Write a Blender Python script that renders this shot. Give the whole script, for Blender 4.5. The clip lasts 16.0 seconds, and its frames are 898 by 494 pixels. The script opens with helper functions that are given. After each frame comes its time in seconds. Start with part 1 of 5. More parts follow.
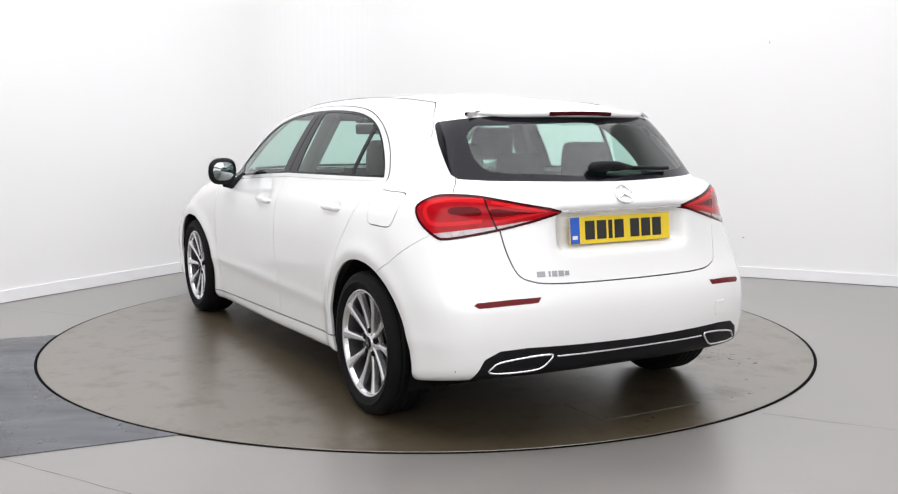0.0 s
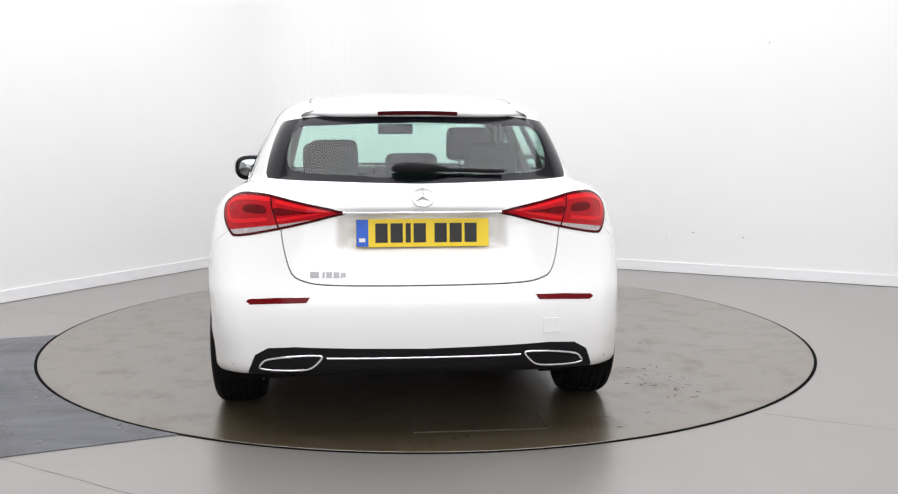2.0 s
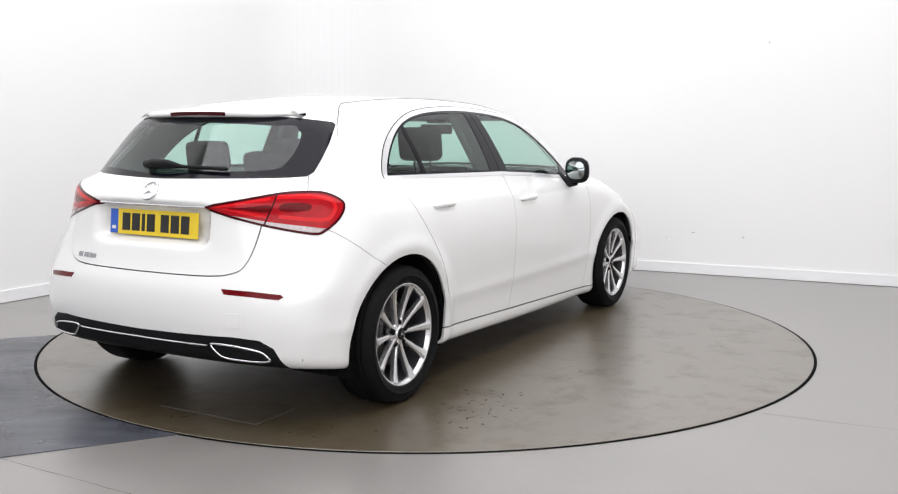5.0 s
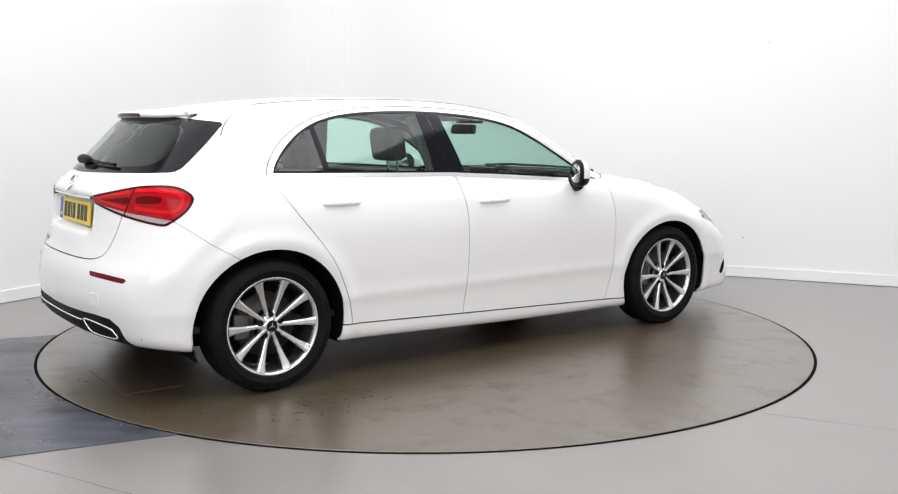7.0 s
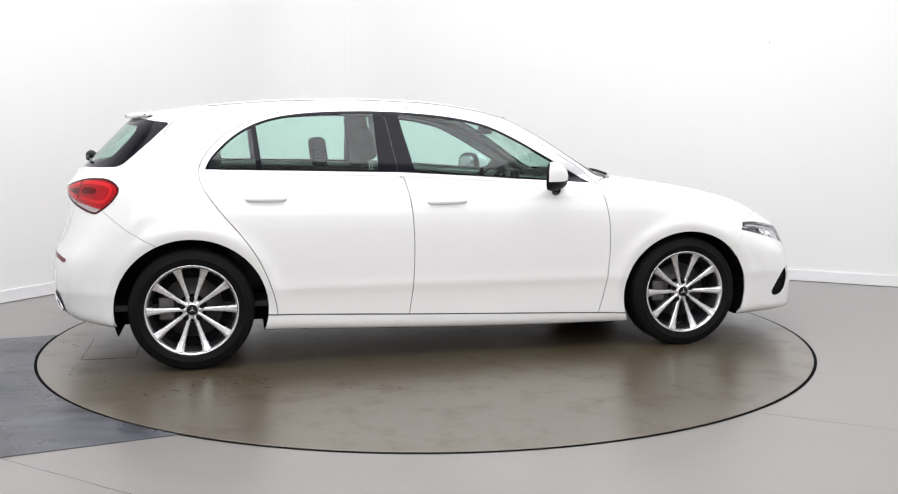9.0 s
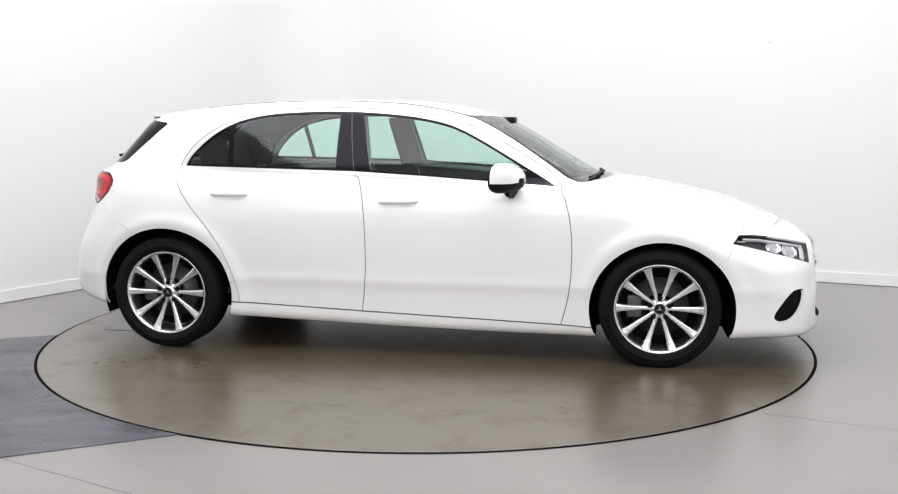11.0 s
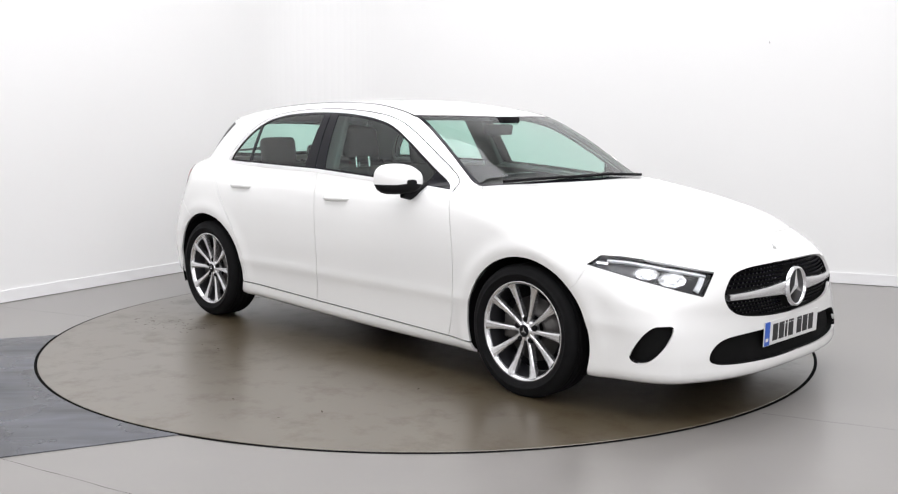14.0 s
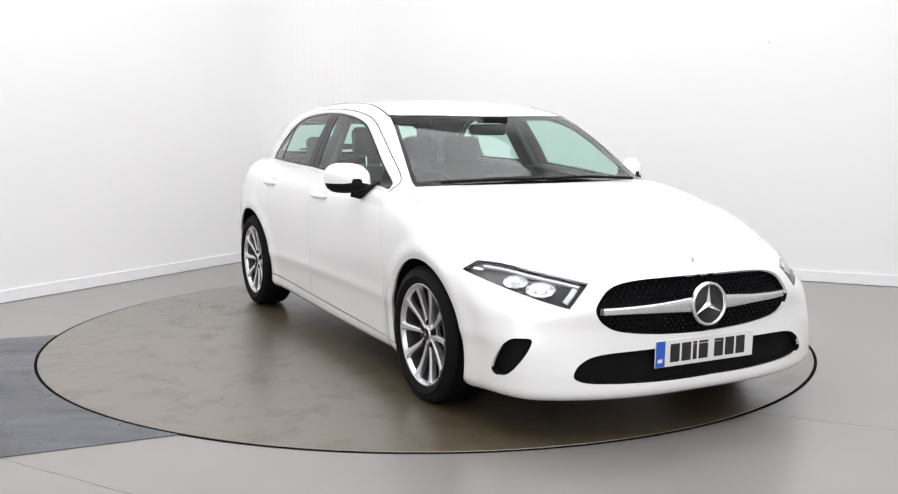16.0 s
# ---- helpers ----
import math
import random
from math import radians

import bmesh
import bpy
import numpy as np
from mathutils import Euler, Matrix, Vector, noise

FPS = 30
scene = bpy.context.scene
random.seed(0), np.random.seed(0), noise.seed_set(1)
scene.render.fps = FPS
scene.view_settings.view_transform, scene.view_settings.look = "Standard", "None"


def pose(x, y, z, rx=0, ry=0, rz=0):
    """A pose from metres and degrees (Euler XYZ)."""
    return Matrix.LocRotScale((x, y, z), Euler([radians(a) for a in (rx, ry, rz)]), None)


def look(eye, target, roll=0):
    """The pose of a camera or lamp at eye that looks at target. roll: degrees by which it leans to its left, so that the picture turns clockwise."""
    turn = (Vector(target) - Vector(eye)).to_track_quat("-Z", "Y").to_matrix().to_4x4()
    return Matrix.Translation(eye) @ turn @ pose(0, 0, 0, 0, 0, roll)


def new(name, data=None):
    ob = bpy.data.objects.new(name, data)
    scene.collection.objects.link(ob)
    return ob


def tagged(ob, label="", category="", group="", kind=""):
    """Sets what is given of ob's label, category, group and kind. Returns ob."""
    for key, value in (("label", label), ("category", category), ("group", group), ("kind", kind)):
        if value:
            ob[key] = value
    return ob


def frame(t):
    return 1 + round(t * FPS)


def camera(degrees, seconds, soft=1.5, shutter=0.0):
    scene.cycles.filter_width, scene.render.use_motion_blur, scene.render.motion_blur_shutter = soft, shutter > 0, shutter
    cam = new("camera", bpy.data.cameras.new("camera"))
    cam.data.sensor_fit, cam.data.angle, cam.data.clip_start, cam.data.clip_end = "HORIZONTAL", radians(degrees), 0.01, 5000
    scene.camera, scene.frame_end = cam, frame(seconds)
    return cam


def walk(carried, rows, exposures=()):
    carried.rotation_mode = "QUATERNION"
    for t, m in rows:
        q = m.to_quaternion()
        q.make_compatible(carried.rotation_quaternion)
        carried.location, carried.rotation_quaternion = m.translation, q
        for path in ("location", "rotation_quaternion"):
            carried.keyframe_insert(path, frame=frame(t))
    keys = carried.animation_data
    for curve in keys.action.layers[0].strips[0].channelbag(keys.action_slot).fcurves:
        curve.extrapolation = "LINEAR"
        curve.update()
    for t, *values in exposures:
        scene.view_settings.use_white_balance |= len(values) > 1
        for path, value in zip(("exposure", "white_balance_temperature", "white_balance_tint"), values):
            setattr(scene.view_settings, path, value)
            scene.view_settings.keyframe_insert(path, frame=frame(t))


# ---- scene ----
# camera
cam = camera(50.136, 16.0, soft=1.2)
EYE = Vector((0.0, -5.8071, 1.2536))
YAW, TILT = 0.0214, 0.1261
AIM = EYE + Vector((math.sin(YAW) * math.cos(TILT), math.cos(YAW) * math.cos(TILT), -math.sin(TILT)))
walk(cam, [(0.0, look(EYE, AIM, 0.057)), (16.0, look(EYE, AIM, 0.057))])

# light: white studio with soft ceiling panels
world = bpy.data.worlds.new("world")
scene.world = world
world.use_nodes = True
world.node_tree.nodes["Background"].inputs[0].default_value = (0.9, 0.95, 1.0, 1)
world.node_tree.nodes["Background"].inputs[1].default_value = 0.3
scene.view_settings.exposure = 0.0


def soft_panel(name, x, y, z, w, d, watts, rx=0, ry=0, rz=0, colour=(1, 1, 1)):
    lamp = bpy.data.lights.new(name, "AREA")
    lamp.shape, lamp.size, lamp.size_y, lamp.energy, lamp.color = "RECTANGLE", w, d, watts, colour
    ob = new(name, lamp)
    ob.matrix_world = pose(x, y, z, rx, ry, rz)
    return ob


soft_panel("ceiling_panel_light", 0, -1.3, 4.9, 7.5, 6.5, 432, colour=(0.976, 0.970, 1.012))
soft_panel("camera_side_light", 0.8, -7.8, 3.2, 11.5, 2.8, 212, 78, 0, 0, (0.976, 0.970, 1.012))


# ---- materials
def material(name, colour, rough=0.5, metal=0.0, spec=0.5, coat=0.0, vary=0.0, vary_scale=6.0, bump=0.0, bump_scale=80.0,
             coat_rough=0.04, trans=0.0, glow=None, glow_power=0.0, ior=1.5, rough_vary=0.0):
    m = bpy.data.materials.new(name)
    m.use_nodes = True
    nt = m.node_tree
    b = nt.nodes["Principled BSDF"]
    b.inputs["Base Color"].default_value = (*colour, 1)
    b.inputs["Roughness"].default_value = rough
    b.inputs["Metallic"].default_value = metal
    b.inputs["Specular IOR Level"].default_value = spec
    b.inputs["Coat Weight"].default_value = coat
    b.inputs["Coat Roughness"].default_value = coat_rough
    b.inputs["Transmission Weight"].default_value = trans
    b.inputs["IOR"].default_value = ior
    if glow:
        b.inputs["Emission Color"].default_value = (*glow, 1)
        b.inputs["Emission Strength"].default_value = glow_power
    if vary or bump or rough_vary:
        tc = nt.nodes.new("ShaderNodeTexCoord")
    if vary or rough_vary:
        big = nt.nodes.new("ShaderNodeTexNoise")
        big.inputs["Scale"].default_value = vary_scale
        big.inputs["Detail"].default_value = 6
        nt.links.new(tc.outputs["Object"], big.inputs["Vector"])
    if vary:
        ramp = nt.nodes.new("ShaderNodeMapRange")
        ramp.inputs[1].default_value, ramp.inputs[2].default_value = 0.3, 0.7
        ramp.inputs[3].default_value, ramp.inputs[4].default_value = 1 - vary, 1 + vary
        mix = nt.nodes.new("ShaderNodeVectorMath")
        mix.operation = "SCALE"
        mix.inputs[0].default_value = colour
        nt.links.new(big.outputs["Fac"], ramp.inputs[0])
        nt.links.new(ramp.outputs[0], mix.inputs["Scale"])
        nt.links.new(mix.outputs[0], b.inputs["Base Color"])
    if rough_vary:
        rr = nt.nodes.new("ShaderNodeMapRange")
        rr.inputs[1].default_value, rr.inputs[2].default_value = 0.3, 0.7
        rr.inputs[3].default_value, rr.inputs[4].default_value = rough - rough_vary, rough + rough_vary
        nt.links.new(big.outputs["Fac"], rr.inputs[0])
        nt.links.new(rr.outputs[0], b.inputs["Roughness"])
    if bump:
        fine = nt.nodes.new("ShaderNodeTexNoise")
        fine.inputs["Scale"].default_value = bump_scale
        fine.inputs["Detail"].default_value = 4
        bn = nt.nodes.new("ShaderNodeBump")
        bn.inputs["Strength"].default_value = bump
        bn.inputs["Distance"].default_value = 0.002
        nt.links.new(tc.outputs["Object"], fine.inputs["Vector"])
        nt.links.new(fine.outputs["Fac"], bn.inputs["Height"])
        nt.links.new(bn.outputs[0], b.inputs["Normal"])
    return m


PAINT = material("white_car_paint", (0.84, 0.84, 0.825), 0.35, 0, 0.5, 1.0, vary=0.006, vary_scale=3)
WALL = material("white_wall_paint", (0.80, 0.80, 0.79), 0.75, 0, 0.3, vary=0.012, vary_scale=0.7, bump=0.05, bump_scale=120)
SKIRT = material("white_gloss_trim", (0.80, 0.80, 0.80), 0.4, vary=0.01)
BLACK = material("black_gloss_plastic", (0.005, 0.005, 0.008), 0.10, 0, 0.17)
SATIN = material("black_satin_plastic", (0.007, 0.007, 0.008), 0.5, 0, 0.14, vary=0.1, vary_scale=20)
RUBBER = material("tyre_rubber", (0.006, 0.006, 0.0065), 0.72, 0, 0.12, vary=0.12, vary_scale=25, bump=0.2, bump_scale=200)
DARK = material("black_rubber_seal", (0.005, 0.005, 0.005), 0.9, 0, 0.03)


# ---- building helpers
def mesh_from(name, bm, mat=None, smooth=True):
    me = bpy.data.meshes.new(name)
    bm.to_mesh(me)
    bm.free()
    if smooth:
        me.polygons.foreach_set("use_smooth", [True] * len(me.polygons))
    if mat:
        me.materials.append(mat)
    return me


def part(name, bm, mat, parent, label="", smooth=True):
    ob = new(name, mesh_from(name, bm, mat, smooth))
    ob.parent = parent
    return tagged(ob, label) if label else ob


def box(bm, x0, x1, y0, y1, z0, z1, bevel=0.0, m=None):
    made = bmesh.ops.create_cube(bm, size=1.0, matrix=Matrix.LocRotScale(((x0 + x1) / 2, (y0 + y1) / 2, (z0 + z1) / 2), None, (x1 - x0, y1 - y0, z1 - z0)))
    vs = made["verts"]
    if bevel:
        es = list({e for v in vs for e in v.link_edges})
        r = bmesh.ops.bevel(bm, geom=es, offset=bevel, segments=3, affect="EDGES", profile=0.6)
        vs = list({v for v in r["verts"]} | {v for v in vs if v.is_valid})
    if m is not None:
        bmesh.ops.transform(bm, matrix=m, verts=vs)
    return vs


def prism(bm, pts, depth):
    """A slab from 2D points (x, y) pushed up by depth along z."""
    vs = [bm.verts.new((x, y, 0)) for x, y in pts]
    f = bm.faces.new(vs)
    r = bmesh.ops.extrude_face_region(bm, geom=[f])
    bmesh.ops.translate(bm, vec=(0, 0, depth), verts=[g for g in r["geom"] if isinstance(g, bmesh.types.BMVert)])
    bmesh.ops.recalc_face_normals(bm, faces=bm.faces)
    return bm


def lathe(bm, profile, n=64, axis="y"):
    """Turn (radius, height) points about an axis through the origin."""
    rings = []
    for r, h in profile:
        ring = []
        for i in range(n):
            a = 2 * math.pi * i / n
            c, s = r * math.cos(a), r * math.sin(a)
            ring.append(bm.verts.new((c, h, s) if axis == "y" else (c, s, h)))
        rings.append(ring)
    for a, b in zip(rings, rings[1:]):
        for i in range(n):
            j = (i + 1) % n
            bm.faces.new((a[i], a[j], b[j], b[i]))
    bmesh.ops.recalc_face_normals(bm, faces=bm.faces)
    return rings


# ---- room
FLOOR = material("grey_painted_concrete", (0.205, 0.194, 0.182), 0.32, 0, 1.0, coat=0.35, coat_rough=0.32, vary=0.07, vary_scale=1.6, bump=0.015, bump_scale=60, rough_vary=0.02)
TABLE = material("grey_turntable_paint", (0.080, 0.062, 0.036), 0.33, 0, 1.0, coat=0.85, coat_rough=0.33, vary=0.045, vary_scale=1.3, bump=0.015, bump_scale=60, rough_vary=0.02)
STRIP = material("dark_wet_concrete", (0.056, 0.059, 0.071), 0.30, 0, 0.42, vary=0.3, vary_scale=2.5, rough_vary=0.1)
JOINT = material("joint_dirt", (0.11, 0.106, 0.098), 0.8)
SCUFF = material("worn_paint_scuff", (0.055, 0.042, 0.025), 0.5, 0, 0.5, vary=0.25, vary_scale=30)
SMUDGE = material("wall_smudge", (0.42, 0.41, 0.40), 0.8)
RING_R = 2.2295


def streaked(m, angle, low, high):
    """Drawn-out streaks of reflection, painted into a material's colour."""
    nt = m.node_tree
    b = nt.nodes["Principled BSDF"]
    tc, mp, ns = nt.nodes.new("ShaderNodeTexCoord"), nt.nodes.new("ShaderNodeMapping"), nt.nodes.new("ShaderNodeTexNoise")
    rng, mul = nt.nodes.new("ShaderNodeMapRange"), nt.nodes.new("ShaderNodeVectorMath")
    mp.inputs["Rotation"].default_value = (0, 0, math.radians(angle))
    mp.inputs["Scale"].default_value = (0.9, 5.5, 1)
    ns.inputs["Scale"].default_value, ns.inputs["Detail"].default_value, ns.inputs["Distortion"].default_value = 1.3, 5, 0.6
    rng.inputs[1].default_value, rng.inputs[2].default_value, rng.inputs[3].default_value, rng.inputs[4].default_value = 0.32, 0.68, low, high
    mul.operation = "SCALE"
    old = b.inputs["Base Color"].links[0].from_socket
    nt.links.new(tc.outputs["Object"], mp.inputs[0])
    nt.links.new(mp.outputs[0], ns.inputs["Vector"])
    nt.links.new(ns.outputs["Fac"], rng.inputs[0])
    nt.links.new(old, mul.inputs[0])
    nt.links.new(rng.outputs[0], mul.inputs["Scale"])
    nt.links.new(mul.outputs[0], b.inputs["Base Color"])


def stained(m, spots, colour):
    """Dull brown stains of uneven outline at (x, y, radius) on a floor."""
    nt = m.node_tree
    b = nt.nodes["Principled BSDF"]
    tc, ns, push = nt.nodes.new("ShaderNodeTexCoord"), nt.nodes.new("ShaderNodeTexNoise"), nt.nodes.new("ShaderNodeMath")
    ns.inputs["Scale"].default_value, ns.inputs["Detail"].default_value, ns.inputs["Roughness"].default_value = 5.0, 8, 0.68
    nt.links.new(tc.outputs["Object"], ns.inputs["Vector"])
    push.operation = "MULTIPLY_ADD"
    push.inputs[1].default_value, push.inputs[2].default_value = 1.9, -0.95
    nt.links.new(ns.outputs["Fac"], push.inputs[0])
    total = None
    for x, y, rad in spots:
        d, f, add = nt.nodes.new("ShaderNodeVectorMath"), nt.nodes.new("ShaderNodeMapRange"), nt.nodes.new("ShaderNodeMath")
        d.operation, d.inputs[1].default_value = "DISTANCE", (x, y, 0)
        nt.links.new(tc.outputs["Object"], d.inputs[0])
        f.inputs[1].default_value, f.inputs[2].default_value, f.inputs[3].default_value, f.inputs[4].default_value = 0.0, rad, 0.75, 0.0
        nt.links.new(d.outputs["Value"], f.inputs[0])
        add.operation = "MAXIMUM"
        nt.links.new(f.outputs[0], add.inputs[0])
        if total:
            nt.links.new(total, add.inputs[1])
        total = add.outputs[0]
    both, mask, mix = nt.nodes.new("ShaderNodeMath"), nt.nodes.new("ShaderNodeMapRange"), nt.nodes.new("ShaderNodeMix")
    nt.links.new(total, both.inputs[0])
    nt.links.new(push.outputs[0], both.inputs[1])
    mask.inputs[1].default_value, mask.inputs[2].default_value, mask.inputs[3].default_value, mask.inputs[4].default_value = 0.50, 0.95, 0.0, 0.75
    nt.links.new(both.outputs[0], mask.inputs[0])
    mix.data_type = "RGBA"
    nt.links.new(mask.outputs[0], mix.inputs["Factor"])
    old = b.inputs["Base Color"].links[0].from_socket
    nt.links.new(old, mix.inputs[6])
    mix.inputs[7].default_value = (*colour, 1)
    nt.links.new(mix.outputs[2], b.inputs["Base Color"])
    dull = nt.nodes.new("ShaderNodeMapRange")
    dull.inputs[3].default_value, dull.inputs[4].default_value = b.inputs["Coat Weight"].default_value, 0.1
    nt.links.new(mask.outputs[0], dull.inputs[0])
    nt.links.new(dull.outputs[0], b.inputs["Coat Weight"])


# streaky floor reflection put into the strip's colour as lighter and darker bands
streaked(STRIP, 20, 0.35, 1.75)
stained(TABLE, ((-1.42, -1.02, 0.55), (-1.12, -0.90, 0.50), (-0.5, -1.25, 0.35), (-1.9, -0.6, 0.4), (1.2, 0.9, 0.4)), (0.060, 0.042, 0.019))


def room():
    corner = Vector((-1.165, 3.96))
    dl, dr = Vector((-0.5314, -0.8471)), Vector((0.8963, -0.4434))
    rc = 0.9
    half = math.acos(dl.dot(dr)) / 2
    tl = rc / math.tan(half)
    centre = corner + (dl + dr).normalized() * (rc / math.sin(half))
    a0, a1 = corner + dl * tl, corner + dr * tl
    path = [corner + dl * 9.5, a0]
    s, e = a0 - centre, a1 - centre
    for i in range(1, 24):
        path.append(centre + (s.lerp(e, i / 24)).normalized() * rc)
    path += [a1, corner + dr * 9.5]

    def ribbon(name, z0, z1, t, mat, off=0.0):
        bm = bmesh.new()
        cols = []
        for i, p in enumerate(path):
            q0, q1 = path[max(i - 1, 0)], path[min(i + 1, len(path) - 1)]
            d = (q1 - q0).normalized()
            n = Vector((d.y, -d.x))
            a, b = p + n * off, p + n * (off + t)
            cols.append([bm.verts.new((a.x, a.y, z0)), bm.verts.new((b.x, b.y, z0)), bm.verts.new((b.x, b.y, z1)), bm.verts.new((a.x, a.y, z1))])
        for a, b in zip(cols, cols[1:]):
            for i in range(4):
                j = (i + 1) % 4
                bm.faces.new((a[i], a[j], b[j], b[i]))
        bm.faces.new(cols[0])
        bm.faces.new(cols[-1][::-1])
        bmesh.ops.recalc_face_normals(bm, faces=bm.faces)
        ob = new(name, mesh_from(name, bm, mat, False))
        return ob
    tagged(ribbon("wall_back", 0, 5.0, -0.15, WALL), "white painted studio wall with a rounded corner", "wall", kind="structure")
    tagged(ribbon("baseboard", 0, 0.085, 0.014, SKIRT), "white skirting board along the studio wall", "skirting board", kind="structure")
    bm = bmesh.new()
    box(bm, -9, 9, -8.2, 9, -0.3, -0.004)
    tagged(new("floor", mesh_from("floor", bm, FLOOR, False)), "smooth grey painted concrete floor", "floor", kind="structure")
    bm = bmesh.new()
    box(bm, -9, 9, -8.2, 9, 5.0, 5.2)
    tagged(new("ceiling", mesh_from("ceiling", bm, WALL, False)), "white studio ceiling", "ceiling", kind="structure")
    bm = bmesh.new()
    box(bm, -9, 9, -8.4, -8.2, 0, 5.0)
    tagged(new("wall_front", mesh_from("wall_front", bm, WALL, False)), "plain white studio wall behind the camera", "wall", kind="structure")
    for nm, x in (("wall_west", -6.4), ("wall_east", 6.8)):
        bm = bmesh.new()
        box(bm, x, x + 0.2, -8.2, 9, 0, 5.0)
        tagged(new(nm, mesh_from(nm, bm, WALL, False)), "plain white studio side wall", "wall", kind="structure")
    # turntable: a disc in a dark ring gap
    bm = bmesh.new()
    lathe(bm, [(0.0001, 0.0), (RING_R - 0.010, 0.0), (RING_R - 0.008, -0.002)], 160, "z")
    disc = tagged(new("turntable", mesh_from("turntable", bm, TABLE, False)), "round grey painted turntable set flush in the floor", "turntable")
    bm = bmesh.new()
    lathe(bm, [(RING_R - 0.0105, -0.0030), (RING_R + 0.009, -0.0030)], 160, "z")
    tagged(new("turntable_edge_gap", mesh_from("turntable_edge_gap", bm, DARK, False)), "thin black joint round the turntable", "floor joint", kind="structure")
    # darker wet strip that leads to the turntable, cut round its rim
    bm = bmesh.new()
    a, b = Vector((-2.27, -0.094)), Vector((-1.027, -1.996))
    far_a, far_b = Vector((-2.539, -0.181)), Vector((-1.631, -2.253))
    a0, a1 = math.atan2(a.y, a.x) % (2 * math.pi), math.atan2(b.y, b.x) % (2 * math.pi)
    rim = [Vector((math.cos(k), math.sin(k))) * (RING_R + 0.008) for k in np.linspace(a0, a1, 40)]
    outer = [(far_a + (far_a - a) * 9).lerp(far_b + (far_b - b) * 4, i / 39) for i in range(40)]
    lo = [bm.verts.new((p.x, p.y, -0.0035)) for p in rim]
    hi = [bm.verts.new((p.x, p.y, -0.0035)) for p in outer]
    for i in range(39):
        bm.faces.new((lo[i], lo[i + 1], hi[i + 1], hi[i]))
    r = bmesh.ops.extrude_face_region(bm, geom=bm.faces[:])
    bmesh.ops.translate(bm, vec=(0, 0, 0.003), verts=[g for g in r["geom"] if isinstance(g, bmesh.types.BMVert)])
    bmesh.ops.recalc_face_normals(bm, faces=bm.faces)
    tagged(new("floor_strip", mesh_from("floor_strip", bm, STRIP, False)), "darker blue-grey damp floor strip beside the turntable", "floor", kind="structure")
    # saw-cut joints in the concrete
    for p, q in (((-1.95, -2.06), (-0.45, -2.97)), ((1.47, -1.737), (3.4, -2.72)), ((-3.2, 0.95), (-2.13, 0.42))):
        p, q = Vector(p), Vector(q)
        d = (q - p).normalized()
        n = Vector((-d.y, d.x)) * 0.0016
        bm = bmesh.new()
        m = 24
        row = None
        rng = random.Random(5)
        for i in range(m + 1):
            c = p.lerp(q, i / m) + n * rng.uniform(-1.5, 1.5)
            w = n * rng.uniform(0.5, 1.2)
            new_row = [bm.verts.new((c.x + w.x, c.y + w.y, -0.0032)), bm.verts.new((c.x - w.x, c.y - w.y, -0.0032))]
            if row:
                bm.faces.new((row[0], row[1], new_row[1], new_row[0]))
            row = new_row
        tagged(new("floor_joint", mesh_from("floor_joint", bm, JOINT, False)), "fine dark saw-cut joint in the concrete floor", "floor joint", kind="structure")
    # access plate let into the turntable
    bm = bmesh.new()
    box(bm, -1.975, -1.70, -0.335, 0.215, -0.004, 0.0016, 0.0008)
    hatch = part("access_plate", bm, TABLE, disc, "scuffed steel access plate in the turntable", False)
    for x0, x1, y0, y1 in ((-1.9785, -1.6965, -0.3385, -0.335), (-1.9785, -1.6965, 0.215, 0.2185), (-1.9785, -1.975, -0.335, 0.215), (-1.70, -1.6965, -0.335, 0.215)):
        bm = bmesh.new()
        box(bm, x0, x1, y0, y1, -0.004, 0.001)
        part("plate_joint", bm, JOINT, hatch, "", False)
    # scuffs where the paint is worn
    rng = random.Random(11)
    for cx, cy, n, spread in ((-1.42, -1.02, 26, 0.13), (-1.15, -0.92, 16, 0.16), (-1.22, -1.17, 8, 0.1), (-0.5, -1.2, 6, 0.12), (-1.95, -0.66, 8, 0.12), (-1.9, 0.0, 14, 0.2), (0.6, -1.5, 4, 0.3), (1.2, 0.9, 4, 0.4)):
        for k in range(n):
            x, y = cx + rng.gauss(0, spread), cy + rng.gauss(0, spread * 0.6)
            if x * x + y * y > 4.6:
                continue
            bm = bmesh.new()
            m = 9
            a = rng.uniform(0, 3.1)
            l, w = rng.uniform(0.004, 0.024), rng.uniform(0.002, 0.007)
            vs = []
            for i in range(m):
                t = 2 * math.pi * i / m
                u, v = l * math.cos(t) * rng.uniform(0.5, 1.2), w * math.sin(t) * rng.uniform(0.5, 1.2)
                vs.append(bm.verts.new((x + u * math.cos(a) - v * math.sin(a), y + u * math.sin(a) + v * math.cos(a), 0.0012 + 0.0001 * (k % 5))))
            bm.faces.new(vs)
            part("scuff", bm, SCUFF, disc, "", False)
